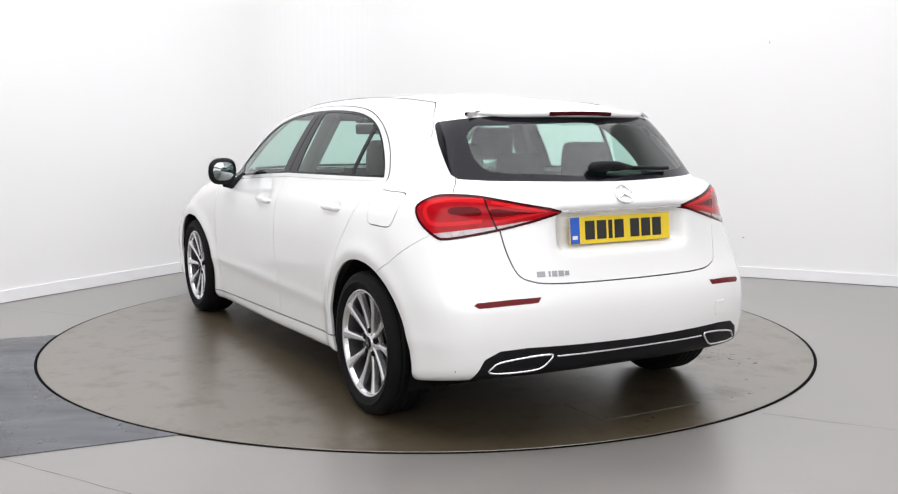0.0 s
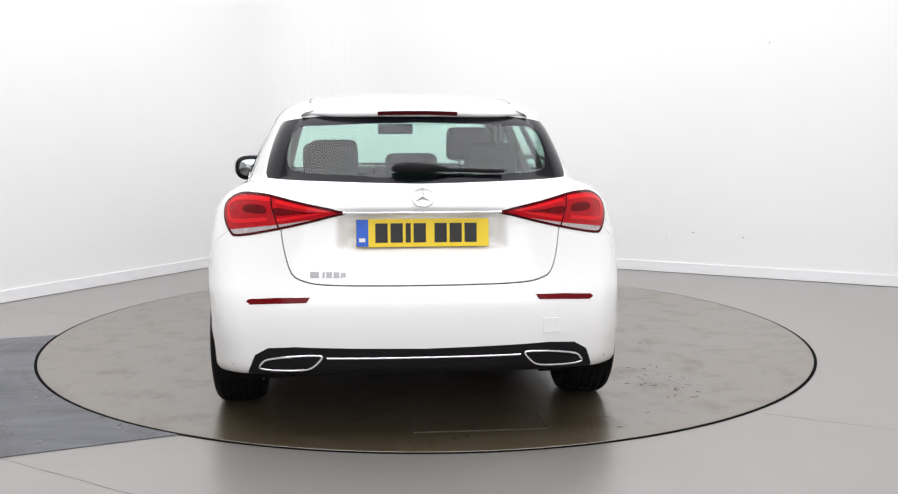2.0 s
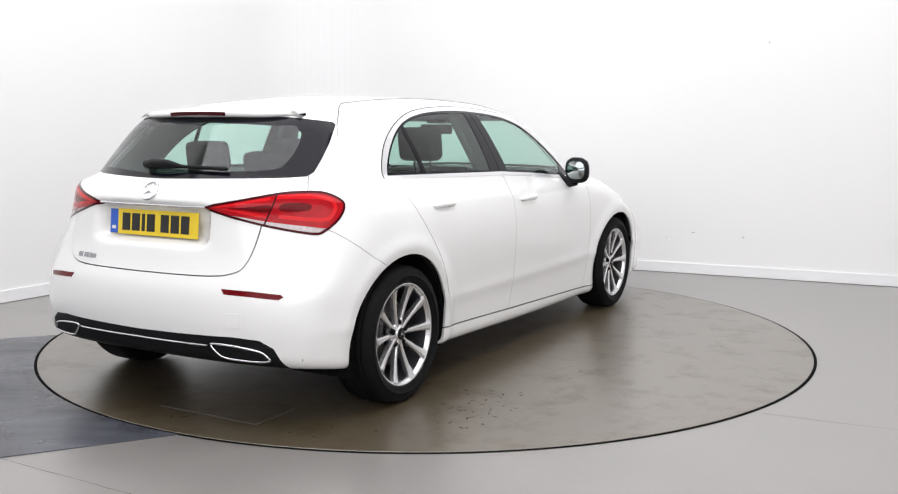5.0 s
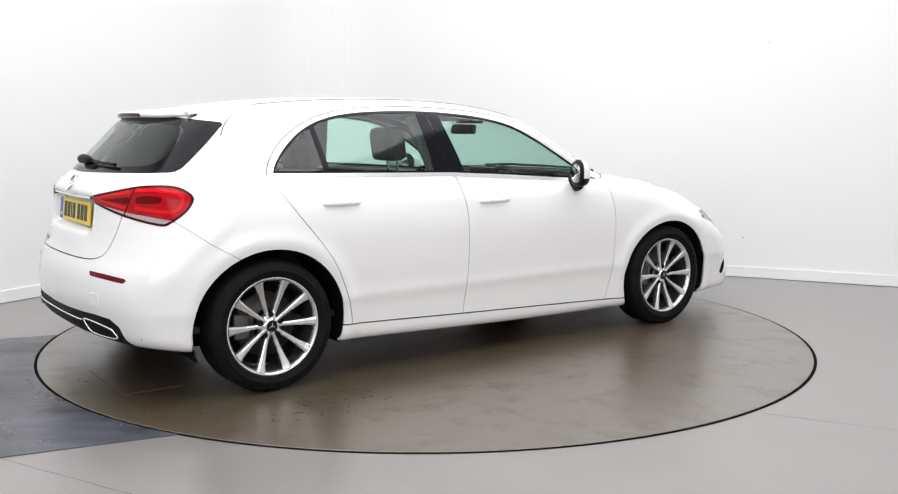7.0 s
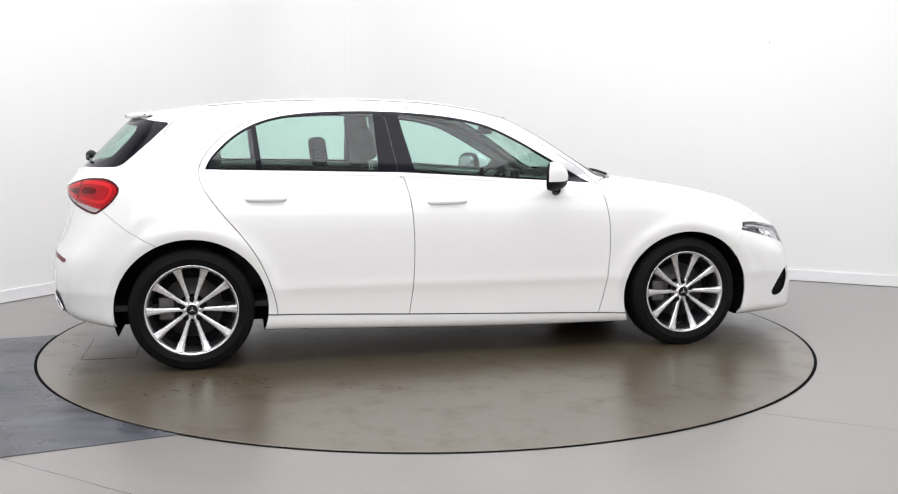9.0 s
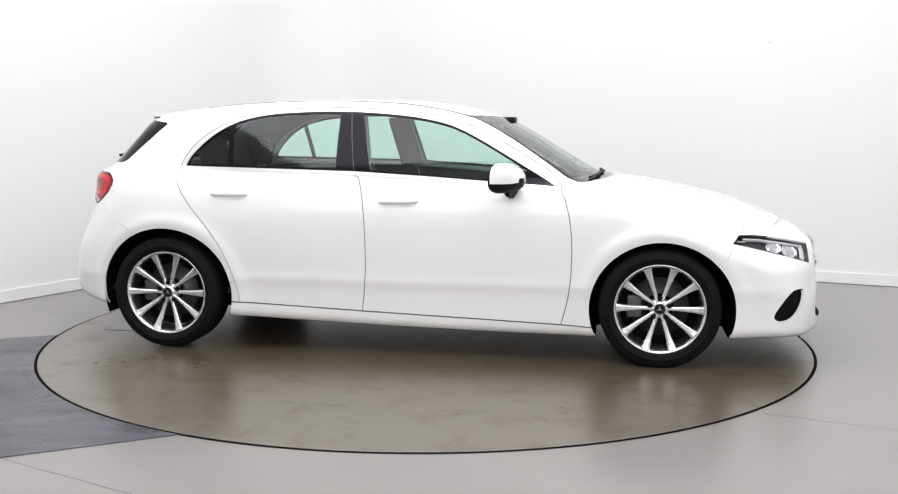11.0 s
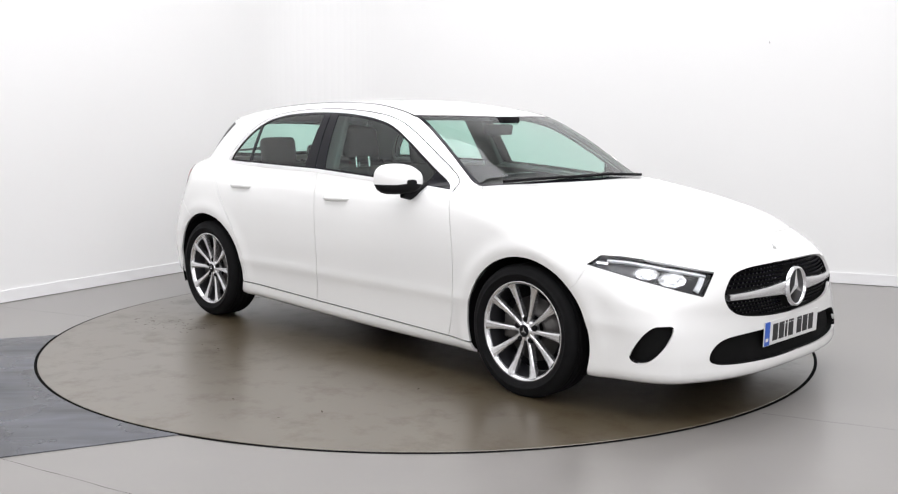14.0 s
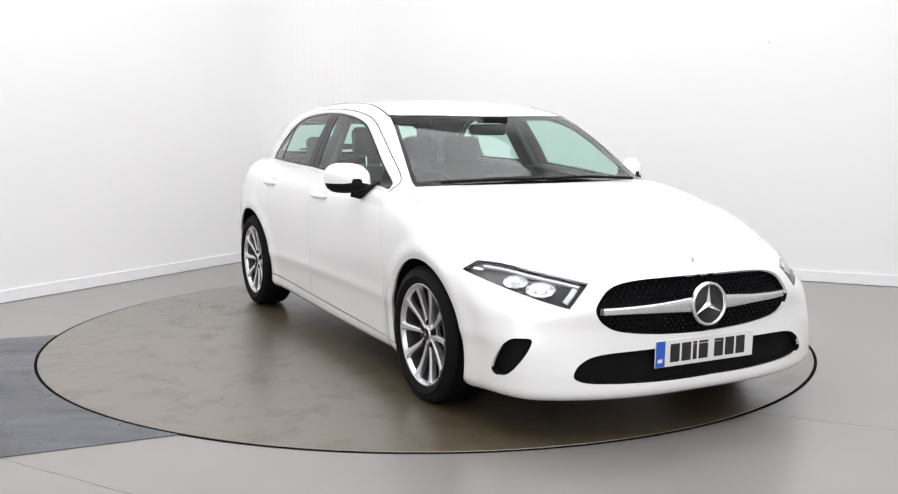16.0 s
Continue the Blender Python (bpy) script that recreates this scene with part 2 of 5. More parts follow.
    # small knocks on the wall
    for (x, y, z), w, h, rz in (((-2.88, 1.244, 1.035), 0.16, 0.006, 57.9), ((-2.80, 1.372, 1.037), 0.05, 0.003, 57.9), ((2.62, 2.080, 0.33), 0.02, 0.012, -26.3), ((2.25, 2.263, 0.35), 0.03, 0.01, -26.3), ((2.05, 2.362, 0.30), 0.012, 0.01, -26.3), ((2.75, 2.016, 1.92), 0.006, 0.03, -26.3)):
        bm = bmesh.new()
        rng = random.Random(int(x * 100))
        bm.faces.new([bm.verts.new((w / 2 * math.cos(t) * rng.uniform(0.7, 1.2), 0, h / 2 * math.sin(t) * rng.uniform(0.6, 1.3))) for t in [2 * math.pi * i / 14 for i in range(14)]])
        ob = tagged(new("wall_scuff", mesh_from("wall_scuff", bm, SMUDGE, False)), "faint grey scuff on the white wall", "scuff mark", kind="structure")
        ob.matrix_world = pose(x, y, z, 0, 0, rz)
    return disc


# ---- car body shape: soft meeting of side, top, nose and tail sheets
def curve(xs, ys):
    """A smooth curve through a few points."""
    xs, ys = np.array(xs, float), np.array(ys, float)
    h = np.diff(xs)
    d = np.diff(ys) / h
    m = np.zeros(len(xs))
    m[0], m[-1] = d[0], d[-1]
    for i in range(1, len(xs) - 1):
        m[i] = (d[i - 1] * h[i] + d[i] * h[i - 1]) / (h[i] + h[i - 1])

    def f(x):
        x0 = x
        x = np.clip(x, xs[0], xs[-1])
        i = np.clip(np.searchsorted(xs, x) - 1, 0, len(xs) - 2)
        t = (x - xs[i]) / h[i]
        beyond = np.where(x0 < xs[0], (x0 - xs[0]) * m[0], 0) + np.where(x0 > xs[-1], (x0 - xs[-1]) * m[-1], 0)
        return beyond + ((1 + 2 * t) * (1 - t) ** 2 * ys[i] + t * (1 - t) ** 2 * h[i] * m[i]
                + t * t * (3 - 2 * t) * ys[i + 1] + t * t * (t - 1) * h[i] * m[i + 1])
    return f


def soft_max(a, b, k):
    h = np.maximum(k - np.abs(a - b), 0) / k
    return np.maximum(a, b) + h * h * k / 4


def soft_min(a, b, k):
    return -soft_max(-a, -b, k)


# plan half-width of the lower body, and how it leans with height
side_plan = curve([-2.1, -1.85, -1.6, -1.36, -1.0, -0.5, 0, 0.5, 1.0, 1.36, 1.6, 1.85, 2.2],
                  [0.79, 0.84, 0.872, 0.885, 0.874, 0.866, 0.864, 0.862, 0.868, 0.884, 0.882, 0.868, 0.83])
side_lean = curve([0.1, 0.2, 0.27, 0.36, 0.41, 0.45, 0.56, 0.66, 0.74, 0.82, 0.89, 0.94, 1.0, 1.06],
                  [-0.045, -0.030, -0.026, -0.019, -0.011, -0.0105, -0.004, 0.0, 0.0, -0.008, -0.026, -0.05, -0.095, -0.15])
# bonnet line and the hidden deck under the glasshouse
deck_line = curve([-2.1, -1.9, -1.5, -1.0, -0.3, 0.4, 0.85, 1.05, 1.3, 1.6, 1.85, 2.05, 2.16, 2.24],
                  [0.99, 1.02, 1.03, 1.02, 0.995, 0.975, 0.975, 0.965, 0.932, 0.876, 0.812, 0.745, 0.703, 0.65])
nose_lean = curve([0.1, 0.17, 0.25, 0.35, 0.45, 0.53, 0.6, 0.66, 0.72],
                  [-0.05, 0.008, 0.010, -0.006, -0.012, -0.002, -0.012, -0.045, -0.11])
tail_line = curve([0.1, 0.2, 0.28, 0.38, 0.48, 0.58, 0.65, 0.72, 0.8, 0.88, 0.94, 0.99, 1.04],
                  [-1.98, -2.05, -2.095, -2.115, -2.12, -2.108, -2.082, -2.062, -2.05, -2.042, -2.04, -2.025, -1.96])
nose_round = curve([0.1, 0.2, 0.4, 0.5, 0.6, 0.7], [0.40, 0.38, 0.37, 0.46, 0.66, 0.82])
tail_round = curve([0.1, 0.5, 0.7, 0.9, 1.05], [0.34, 0.36, 0.45, 0.60, 0.62])
belly = curve([-2.2, -1.9, -1.6, -1.0, 1.0, 1.7, 2.0, 2.25], [0.29, 0.25, 0.21, 0.185, 0.14, 0.155, 0.165, 0.155])
# glasshouse
roof_line = curve([-2.0, -1.8, -1.5, -1.1, -0.7, -0.3, 0.1, 0.4, 0.6, 0.8, 1.0, 1.12],
                  [1.23, 1.285, 1.343, 1.391, 1.412, 1.411, 1.385, 1.320, 1.226, 1.106, 0.988, 0.917])
house_plan = curve([-1.9, -1.6, -1.28, -0.9, -0.4, 0.0, 0.5, 0.9, 1.1],
                   [0.62, 0.69, 0.752, 0.795, 0.815, 0.812, 0.775, 0.715, 0.66])
house_lean = curve([0.8, 0.95, 1.05, 1.15, 1.25, 1.33, 1.42], [0.03, 0.0, -0.036, -0.083, -0.138, -0.192, -0.30])
# wheel openings: centre and half-axes
ARCH = {"front": (1.374, 0.297, 0.374, 0.360), "rear": (-1.364, 0.312, 0.386, 0.367)}
AXLE = {"front": (1.3645, 0.308), "rear": (-1.3645, 0.313)}


HANDLES = ((-0.979, 0.874), (-0.024, 0.846))


def body_field(x, y, z):
    """Below zero inside the car's skin."""
    ay = np.sqrt(y * y + 1e-6)
    side = ay - (side_plan(x) + side_lean(z))
    for ax, az, rx, rz in ARCH.values():
        r = np.sqrt(((x - ax) / rx) ** 2 + ((z - az) / rz) ** 2)
        side = side - 0.012 * np.exp(-((r - 1.10) / 0.13) ** 2) * (z > 0.1)
    for hx, hz in HANDLES:
        side = side + 0.011 * np.exp(-((x - hx) / 0.085) ** 4 - ((z - hz - 0.012) / 0.027) ** 2)
    crown = 0.045 * (ay / 0.8) ** 2 + 0.035 * (ay / 0.8) ** 6
    front_part = np.clip((x - 0.9) / 0.5, 0, 1)
    rib = 0.010 * np.exp(-((ay - 0.56 + 0.10 * np.clip(x - 1.0, 0, 1.3)) / 0.07) ** 2) * front_part
    top = (z - deck_line(x) + crown * (0.35 + 0.65 * front_part) - rib) * 0.95
    nose = (x - (2.258 + nose_lean(z) - nose_round(z) * ay ** 2.95)) * 0.7
    tail = (tail_line(z) + tail_round(z) * ay ** 3.0 - x) * 0.8
    pocket = 1 / (1 + np.exp((ay - 0.315) / 0.012)) / (1 + np.exp((np.abs(z - 0.832) - 0.072) / 0.008))
    tail = tail + 0.055 * pocket
    low = soft_max(soft_max(side, top, 0.10), nose, 0.09)
    low = soft_max(low, tail, 0.10)
    low = soft_max(low, belly(x) - z, 0.05)
    hside = (ay - (house_plan(x) + house_lean(z))) * 0.9
    htop = (z - roof_line(x + 0.09 * ay ** 2 * np.clip((x + 0.3) / 0.8, 0, 1)) + 0.042 * (ay / 0.6) ** 2) * 0.85
    htail = (-1.955 + 0.98 * np.maximum(z - 1.03, -0.04) + 0.72 * ay ** 2.6 - x) * 0.7
    up = soft_max(soft_max(hside, htop, 0.07), htail, 0.05)
    up = soft_max(up, 0.84 - z, 0.02)
    return soft_min(low, up, 0.025)


def body_gradient(p, e=0.002):
    g = np.empty_like(p)
    for i in range(3):
        d = np.zeros(3)
        d[i] = e
        a, b = p + d, p - d
        g[:, i] = (body_field(a[:, 0], a[:, 1], a[:, 2]) - body_field(b[:, 0], b[:, 1], b[:, 2])) / (2 * e)
    return g


def settle(p, rounds=4, depth=0.0):
    """Bring points onto the skin, or depth below it."""
    for _ in range(rounds):
        g = body_gradient(p)
        n2 = np.maximum((g * g).sum(1), 0.05)
        f = body_field(p[:, 0], p[:, 1], p[:, 2])
        p = p - np.clip(f / n2, -0.05, 0.05)[:, None] * g
    if depth:
        p = p - depth * skin_normals(p)
    return p


def skin_normals(p):
    g = body_gradient(p)
    return g / np.maximum(np.linalg.norm(g, axis=1), 1e-6)[:, None]


def skin_mesh(step=0.02):
    """Half of the skin (car's left, y over zero) as points and quads."""
    xs = np.arange(-2.24, 2.36, step)
    ys = np.arange(-0.05, 0.98, step)
    zs = np.arange(0.09, 1.47, step)
    X, Y, Z = np.meshgrid(xs, ys, zs, indexing="ij")
    F = body_field(X, Y, Z)
    s = F < 0
    total = np.zeros([n - 1 for n in F.shape])
    pos = np.zeros([n - 1 for n in F.shape] + [3])
    for ax in range(3):
        lo = [slice(None)] * 3
        hi = [slice(None)] * 3
        lo[ax], hi[ax] = slice(None, -1), slice(1, None)
        f0, f1 = F[tuple(lo)], F[tuple(hi)]
        c = (s[tuple(lo)] != s[tuple(hi)])
        t = np.where(c, f0 / np.where(c, f0 - f1, 1), 0)
        o = [a for a in range(3) if a != ax]
        n = [k - 1 for k in F.shape]
        for i in (0, 1):
            for j in (0, 1):
                sl = [slice(None)] * 3
                sl[o[0]] = slice(i, i + n[o[0]])
                sl[o[1]] = slice(j, j + n[o[1]])
                cc, tt = c[tuple(sl)], t[tuple(sl)]
                total += cc
                off = [0, 0, 0]
                off[o[0]], off[o[1]] = i, j
                for a in range(3):
                    pos[..., a] += cc * (tt if a == ax else off[a])
    live = total > 0
    index = -np.ones(live.shape, int)
    index[live] = np.arange(live.sum())
    cells = np.argwhere(live)
    pts = np.array([xs[0], ys[0], zs[0]]) + (cells + pos[live] / total[live][:, None]) * step
    quads = []
    for ax in range(3):
        o = [a for a in range(3) if a != ax]
        lo = [slice(1, -1)] * 3
        hi = [slice(1, -1)] * 3
        lo[ax], hi[ax] = slice(None, -1), slice(1, None)
        e = np.argwhere(s[tuple(lo)] != s[tuple(hi)])
        base = e.copy()
        for a in o:
            base[:, a] += 1
        inside = s[tuple(base.T)]
        q = []
        for i, j in ((0, 0), (1, 0), (1, 1), (0, 1)):
            k = base.copy()
            k[:, o[0]] -= i
            k[:, o[1]] -= j
            q.append(index[tuple(k.T)])
        q = np.array(q).T
        flip = ~(inside ^ (ax == 1))
        q[flip] = q[flip][:, ::-1]
        quads.append(q)
    return settle(pts), np.concatenate(quads)


# ---- car materials
def glass_material(name, tint, gloss_rough=0.0, facing=0.06):
    m = bpy.data.materials.new(name)
    m.use_nodes = True
    nt = m.node_tree
    nt.nodes.remove(nt.nodes["Principled BSDF"])
    out = nt.nodes["Material Output"]
    clear, shine, mix = nt.nodes.new("ShaderNodeBsdfTransparent"), nt.nodes.new("ShaderNodeBsdfGlossy"), nt.nodes.new("ShaderNodeMixShader")
    edge, power, scale = nt.nodes.new("ShaderNodeLayerWeight"), nt.nodes.new("ShaderNodeMath"), nt.nodes.new("ShaderNodeMath")
    clear.inputs[0].default_value = (*tint, 1)
    shine.inputs["Roughness"].default_value = gloss_rough
    edge.inputs["Blend"].default_value = 0.5
    power.operation, scale.operation = "POWER", "MULTIPLY_ADD"
    power.inputs[1].default_value = 4.5
    scale.inputs[1].default_value, scale.inputs[2].default_value = 0.92, facing
    nt.links.new(edge.outputs["Facing"], power.inputs[0])
    nt.links.new(power.outputs[0], scale.inputs[0])
    nt.links.new(scale.outputs[0], mix.inputs[0])
    nt.links.new(clear.outputs[0], mix.inputs[1])
    nt.links.new(shine.outputs[0], mix.inputs[2])
    nt.links.new(mix.outputs[0], out.inputs[0])
    return m


GLASS = glass_material("green_tinted_glass", (0.70, 0.895, 0.825))
CLEAR = glass_material("clear_lens", (0.97, 0.975, 0.98), 0.0, 0.035)
CHROME = material("bright_chrome", (0.82, 0.82, 0.84), 0.12, 1.0)
BADGEGREY = material("dulled_chrome", (0.34, 0.34, 0.35), 0.35, 0.6)
TRIMCHROME = material("satin_chrome_trim", (0.88, 0.88, 0.89), 0.30, 0.85)
ALLOY = material("silver_alloy", (0.76, 0.76, 0.77), 0.27, 0.92, vary=0.04, vary_scale=8)
STEEL = material("brake_steel", (0.12, 0.115, 0.11), 0.45, 0.8, vary=0.15, vary_scale=20)
REDLENS = material("red_lamp_lens", (0.40, 0.002, 0.007), 0.12, 0, 0.2, coat=0.06, vary=0.12, vary_scale=30)
REDMID = material("mid_red_lamp_lens", (0.13, 0.001, 0.003), 0.12, 0, 0.15)
REDDEEP = material("deep_red_lamp_lens", (0.05, 0.001, 0.003), 0.12, 0, 0.15)
REDBRIGHT = material("bright_red_light_guide", (0.66, 0.007, 0.012), 0.12, 0, 0.2, coat=0.06)
PALE = material("clear_ribbed_lamp_strip", (0.42, 0.37, 0.37), 0.15, 0.2, 0.5, coat=0.3, vary=0.2, vary_scale=60)
CLOTH = material("dark_grey_seat_cloth", (0.022, 0.022, 0.024), 0.85, 0, 0.3, vary=0.15, vary_scale=30, bump=0.3, bump_scale=300)
TRIM = material("black_cabin_trim", (0.03, 0.03, 0.032), 0.6, 0, 0.4, vary=0.1, vary_scale=20)
LINING = material("pale_grey_headlining", (0.30, 0.30, 0.29), 0.9, 0, 0.2, vary=0.05, vary_scale=40)
YELLOW = material("yellow_plate", (0.83, 0.60, 0.02), 0.4, vary=0.03)
WHITEPLATE = material("white_plate", (0.78, 0.78, 0.77), 0.4, vary=0.02)
BLUE = material("blue_plate_band", (0.02, 0.11, 0.55), 0.4)
INK = material("plate_black", (0.012, 0.012, 0.012), 0.5)
MIRROR = material("mirror_glass", (0.30, 0.33, 0.33), 0.03, 1.0)
LENSWHITE = material("white_light_guide", (0.80, 0.82, 0.84), 0.15, 0, 0.6, coat=1.0)
STEELMIRROR = material("lamp_reflector", (0.85, 0.86, 0.88), 0.22, 1.0)
PILLARTRIM = material("grey_pillar_trim", (0.10, 0.10, 0.10), 0.7, vary=0.05)
JOINTGREY = material("grey_panel_joint", (0.09, 0.09, 0.09), 0.8)
UNDER = material("underbody_black", (0.006, 0.006, 0.006), 0.85, 0, 0.12, vary=0.2, vary_scale=8)
GREYPLASTIC = material("dark_lamp_housing", (0.03, 0.03, 0.033), 0.3, 0.2)

S2 = math.sqrt(0.5)
SIDE = (Vector((1, 0, 0)), Vector((0, 0, 1)))
BACK = (Vector((0, 1, 0)), Vector((0, 0, 1)))
TOP = (Vector((1, 0, 0)), Vector((0, 1, 0)))
BACK_CORNER = (Vector((S2, S2, 0)), Vector((0, 0, 1)))
FRONT_CORNER = (Vector((-S2, S2, 0)), Vector((0, 0, 1)))


def spline(pts, closed=True, per=4):
    n, out = len(pts), []
    for i in range(n if closed else n - 1):
        p = [Vector(pts[(i + k) % n] if closed else pts[min(max(i + k, 0), n - 1)]) for k in (-1, 0, 1, 2)]
        for k in range(per):
            t = k / per
            out.append(0.5 * (2 * p[1] + (p[2] - p[0]) * t + (2 * p[0] - 5 * p[1] + 4 * p[2] - p[3]) * t * t
                              + (3 * p[1] - p[0] - 3 * p[2] + p[3]) * t ** 3))
    if not closed:
        out.append(Vector(pts[-1]))
    return [(v.x, v.y) for v in out]


def strip(pts, width):
    a, b = [], []
    for i, p in enumerate(pts):
        d = Vector(pts[min(i + 1, len(pts) - 1)]) - Vector(pts[max(i - 1, 0)])
        n = Vector((-d.y, d.x)).normalized() * width / 2
        a.append((p[0] + n.x, p[1] + n.y))
        b.append((p[0] - n.x, p[1] - n.y))
    return a + b[::-1]


def grow(pts, by):
    """Push a closed outline outwards (by over zero) or inwards."""
    area = sum(a[0] * b[1] - b[0] * a[1] for a, b in zip(pts, pts[1:] + pts[:1]))
    s, out = (1 if area > 0 else -1), []
    for i, p in enumerate(pts):
        d = (Vector(pts[(i + 1) % len(pts)]) - Vector(pts[i - 1])).normalized()
        out.append((p[0] + s * by * d.y, p[1] - s * by * d.x))
    return out


def inside(poly, u, v):
    hit = False
    j = len(poly) - 1
    for i in range(len(poly)):
        (a, b), (c, d) = poly[i], poly[j]
        if (b > v) != (d > v) and u < (c - a) * (v - b) / (d - b) + a:
            hit = not hit
        j = i
    return hit


def stencil(bm, lay, poly, axes, where, label, only=None):
    """Cut an outline into the skin along a direction and mark what lies inside."""
    U, V = axes
    us, vs = [p[0] for p in poly], [p[1] for p in poly]
    u0, u1, v0, v1 = min(us) - 0.03, max(us) + 0.03, min(vs) - 0.03, max(vs) + 0.03
    near = []
    ux, uy, uz = U
    vx, vy, vz = V
    for v in bm.verts:
        x, y, z = v.co
        if u0 < x * ux + y * uy + z * uz < u1 and v0 < x * vx + y * vy + z * vz < v1:
            near += v.link_faces
    near = [f for f in dict.fromkeys(near) if where(f.calc_center_median(), f.normal)]

    def boxed(f):
        uu = [w.co.dot(U) for w in f.verts]
        vv = [w.co.dot(V) for w in f.verts]
        return min(uu) - 1e-4, max(uu) + 1e-4, min(vv) - 1e-4, max(vv) + 1e-4, f
    near = [boxed(f) for f in near]
    n = len(poly)
    for i in range(n):
        p, q = Vector(poly[i]), Vector(poly[(i + 1) % n])
        d = q - p
        if d.length < 1e-6:
            continue
        no = (U * -d.y + V * d.x).normalized()
        co = U * p.x + V * p.y
        a0, a1, b0, b1 = min(p.x, q.x), max(p.x, q.x), min(p.y, q.y), max(p.y, q.y)
        hot, gone = [], set()
        for rec in near:
            if rec[1] < a0 or rec[0] > a1 or rec[3] < b0 or rec[2] > b1:
                continue
            s = [(w.co - co).dot(no) for w in rec[4].verts]
            if min(s) < -1e-5 and max(s) > 1e-5:
                hot.append(rec[4])
                gone.add(rec[4])
        if hot:
            near = [rec for rec in near if rec[4] not in gone]
            geom = list({v for f in hot for v in f.verts} | {e for f in hot for e in f.edges}) + hot
            r = bmesh.ops.bisect_plane(bm, geom=geom, dist=1e-5, plane_co=co, plane_no=no)
            near += [boxed(g) for g in r["geom"] if isinstance(g, bmesh.types.BMFace)]
    near = [rec[4] for rec in near]
    for f in near:
        if f.is_valid and (only is None or f[lay] in only):
            c = f.calc_center_median()
            if inside(poly, c.dot(U), c.dot(V)):
                f[lay] = label


(SKIN, GAP, DLO, CHROME_BAND, ARCH_HOLE, PILLAR, REAR_BLACK, REAR_GLASS, WS_BLACK, WS_GLASS, LAMP_EDGE, LAMP_RED, LAMP_PALE,
 LAMP_DEEP, HEAD, GRILLE, INTAKE, FOG, DIFFUSER, BELLY, REFLECTOR, COWL, DITCH, LAMP_BRIGHT) = range(24)

GLASS_LINE = spline([(-1.284, 1.021), (-1.261, 1.070), (-1.217, 1.123), (-1.157, 1.179), (-1.082, 1.230), (-0.992, 1.270), (-0.886, 1.297),
                     (-0.764, 1.313), (-0.611, 1.322), (-0.425, 1.325), (-0.237, 1.319), (-0.078, 1.307), (0.083, 1.286), (0.243, 1.247),
                     (0.400, 1.174), (0.560, 1.082), (0.658, 1.024), (0.742, 0.975), (0.815, 0.930)], False, 3)
BELT = [(0.542, 0.948), (0.14, 0.977), (-0.268, 1.001), (-0.87, 1.014)]
FRAME_LINE = spline([(-1.314, 1.008), (-1.299, 1.062), (-1.239, 1.144), (-1.156, 1.211), (-1.036, 1.273), (-0.885, 1.316), (-0.671, 1.338),
                     (-0.421, 1.345), (-0.232, 1.339), (-0.040, 1.326), (0.153, 1.301), (0.315, 1.258), (0.475, 1.183), (0.638, 1.091),
                     (0.74, 1.029), (0.80, 0.985), (0.845, 0.922)], False, 3)
LAMP = [(-1.205, 0.916), (-1.06, 0.948), (-0.915, 0.974), (-0.82, 0.980), (-0.738, 0.977), (-0.676, 0.955), (-0.644, 0.922), (-0.668, 0.866),
        (-0.735, 0.814), (-0.793, 0.803), (-0.981, 0.838), (-1.150, 0.884)]
HEADLAMP = [(-0.612, 0.655), (-0.674, 0.694), (-0.76, 0.692), (-0.856, 0.681), (-1.0, 0.657), (-1.150, 0.629), (-1.089, 0.533), (-0.987, 0.558), (-0.809, 0.604)]
GRILLE_LINE = spline([(0.0, 0.640), (0.3, 0.636), (0.43, 0.614), (0.490, 0.562), (0.508, 0.517), (0.476, 0.468), (0.40, 0.436), (0.22, 0.416), (0.0, 0.408),
                      (-0.2, 0.41), (-0.2, 0.638)], True, 4)
INTAKE_LINE = spline([(0.0, 0.360), (0.3, 0.360), (0.492, 0.352), (0.57, 0.325), (0.604, 0.283), (0.590, 0.254), (0.496, 0.238), (0.2, 0.228), (0.0, 0.228),
                      (-0.2, 0.228), (-0.2, 0.36)], True, 4)
FOG_LINE = spline([(-0.780, 0.285), (-0.820, 0.368), (-0.864, 0.411), (-0.905, 0.419), (-0.955, 0.412), (-0.928, 0.348), (-0.865, 0.276), (-0.81, 0.258)], True, 4)


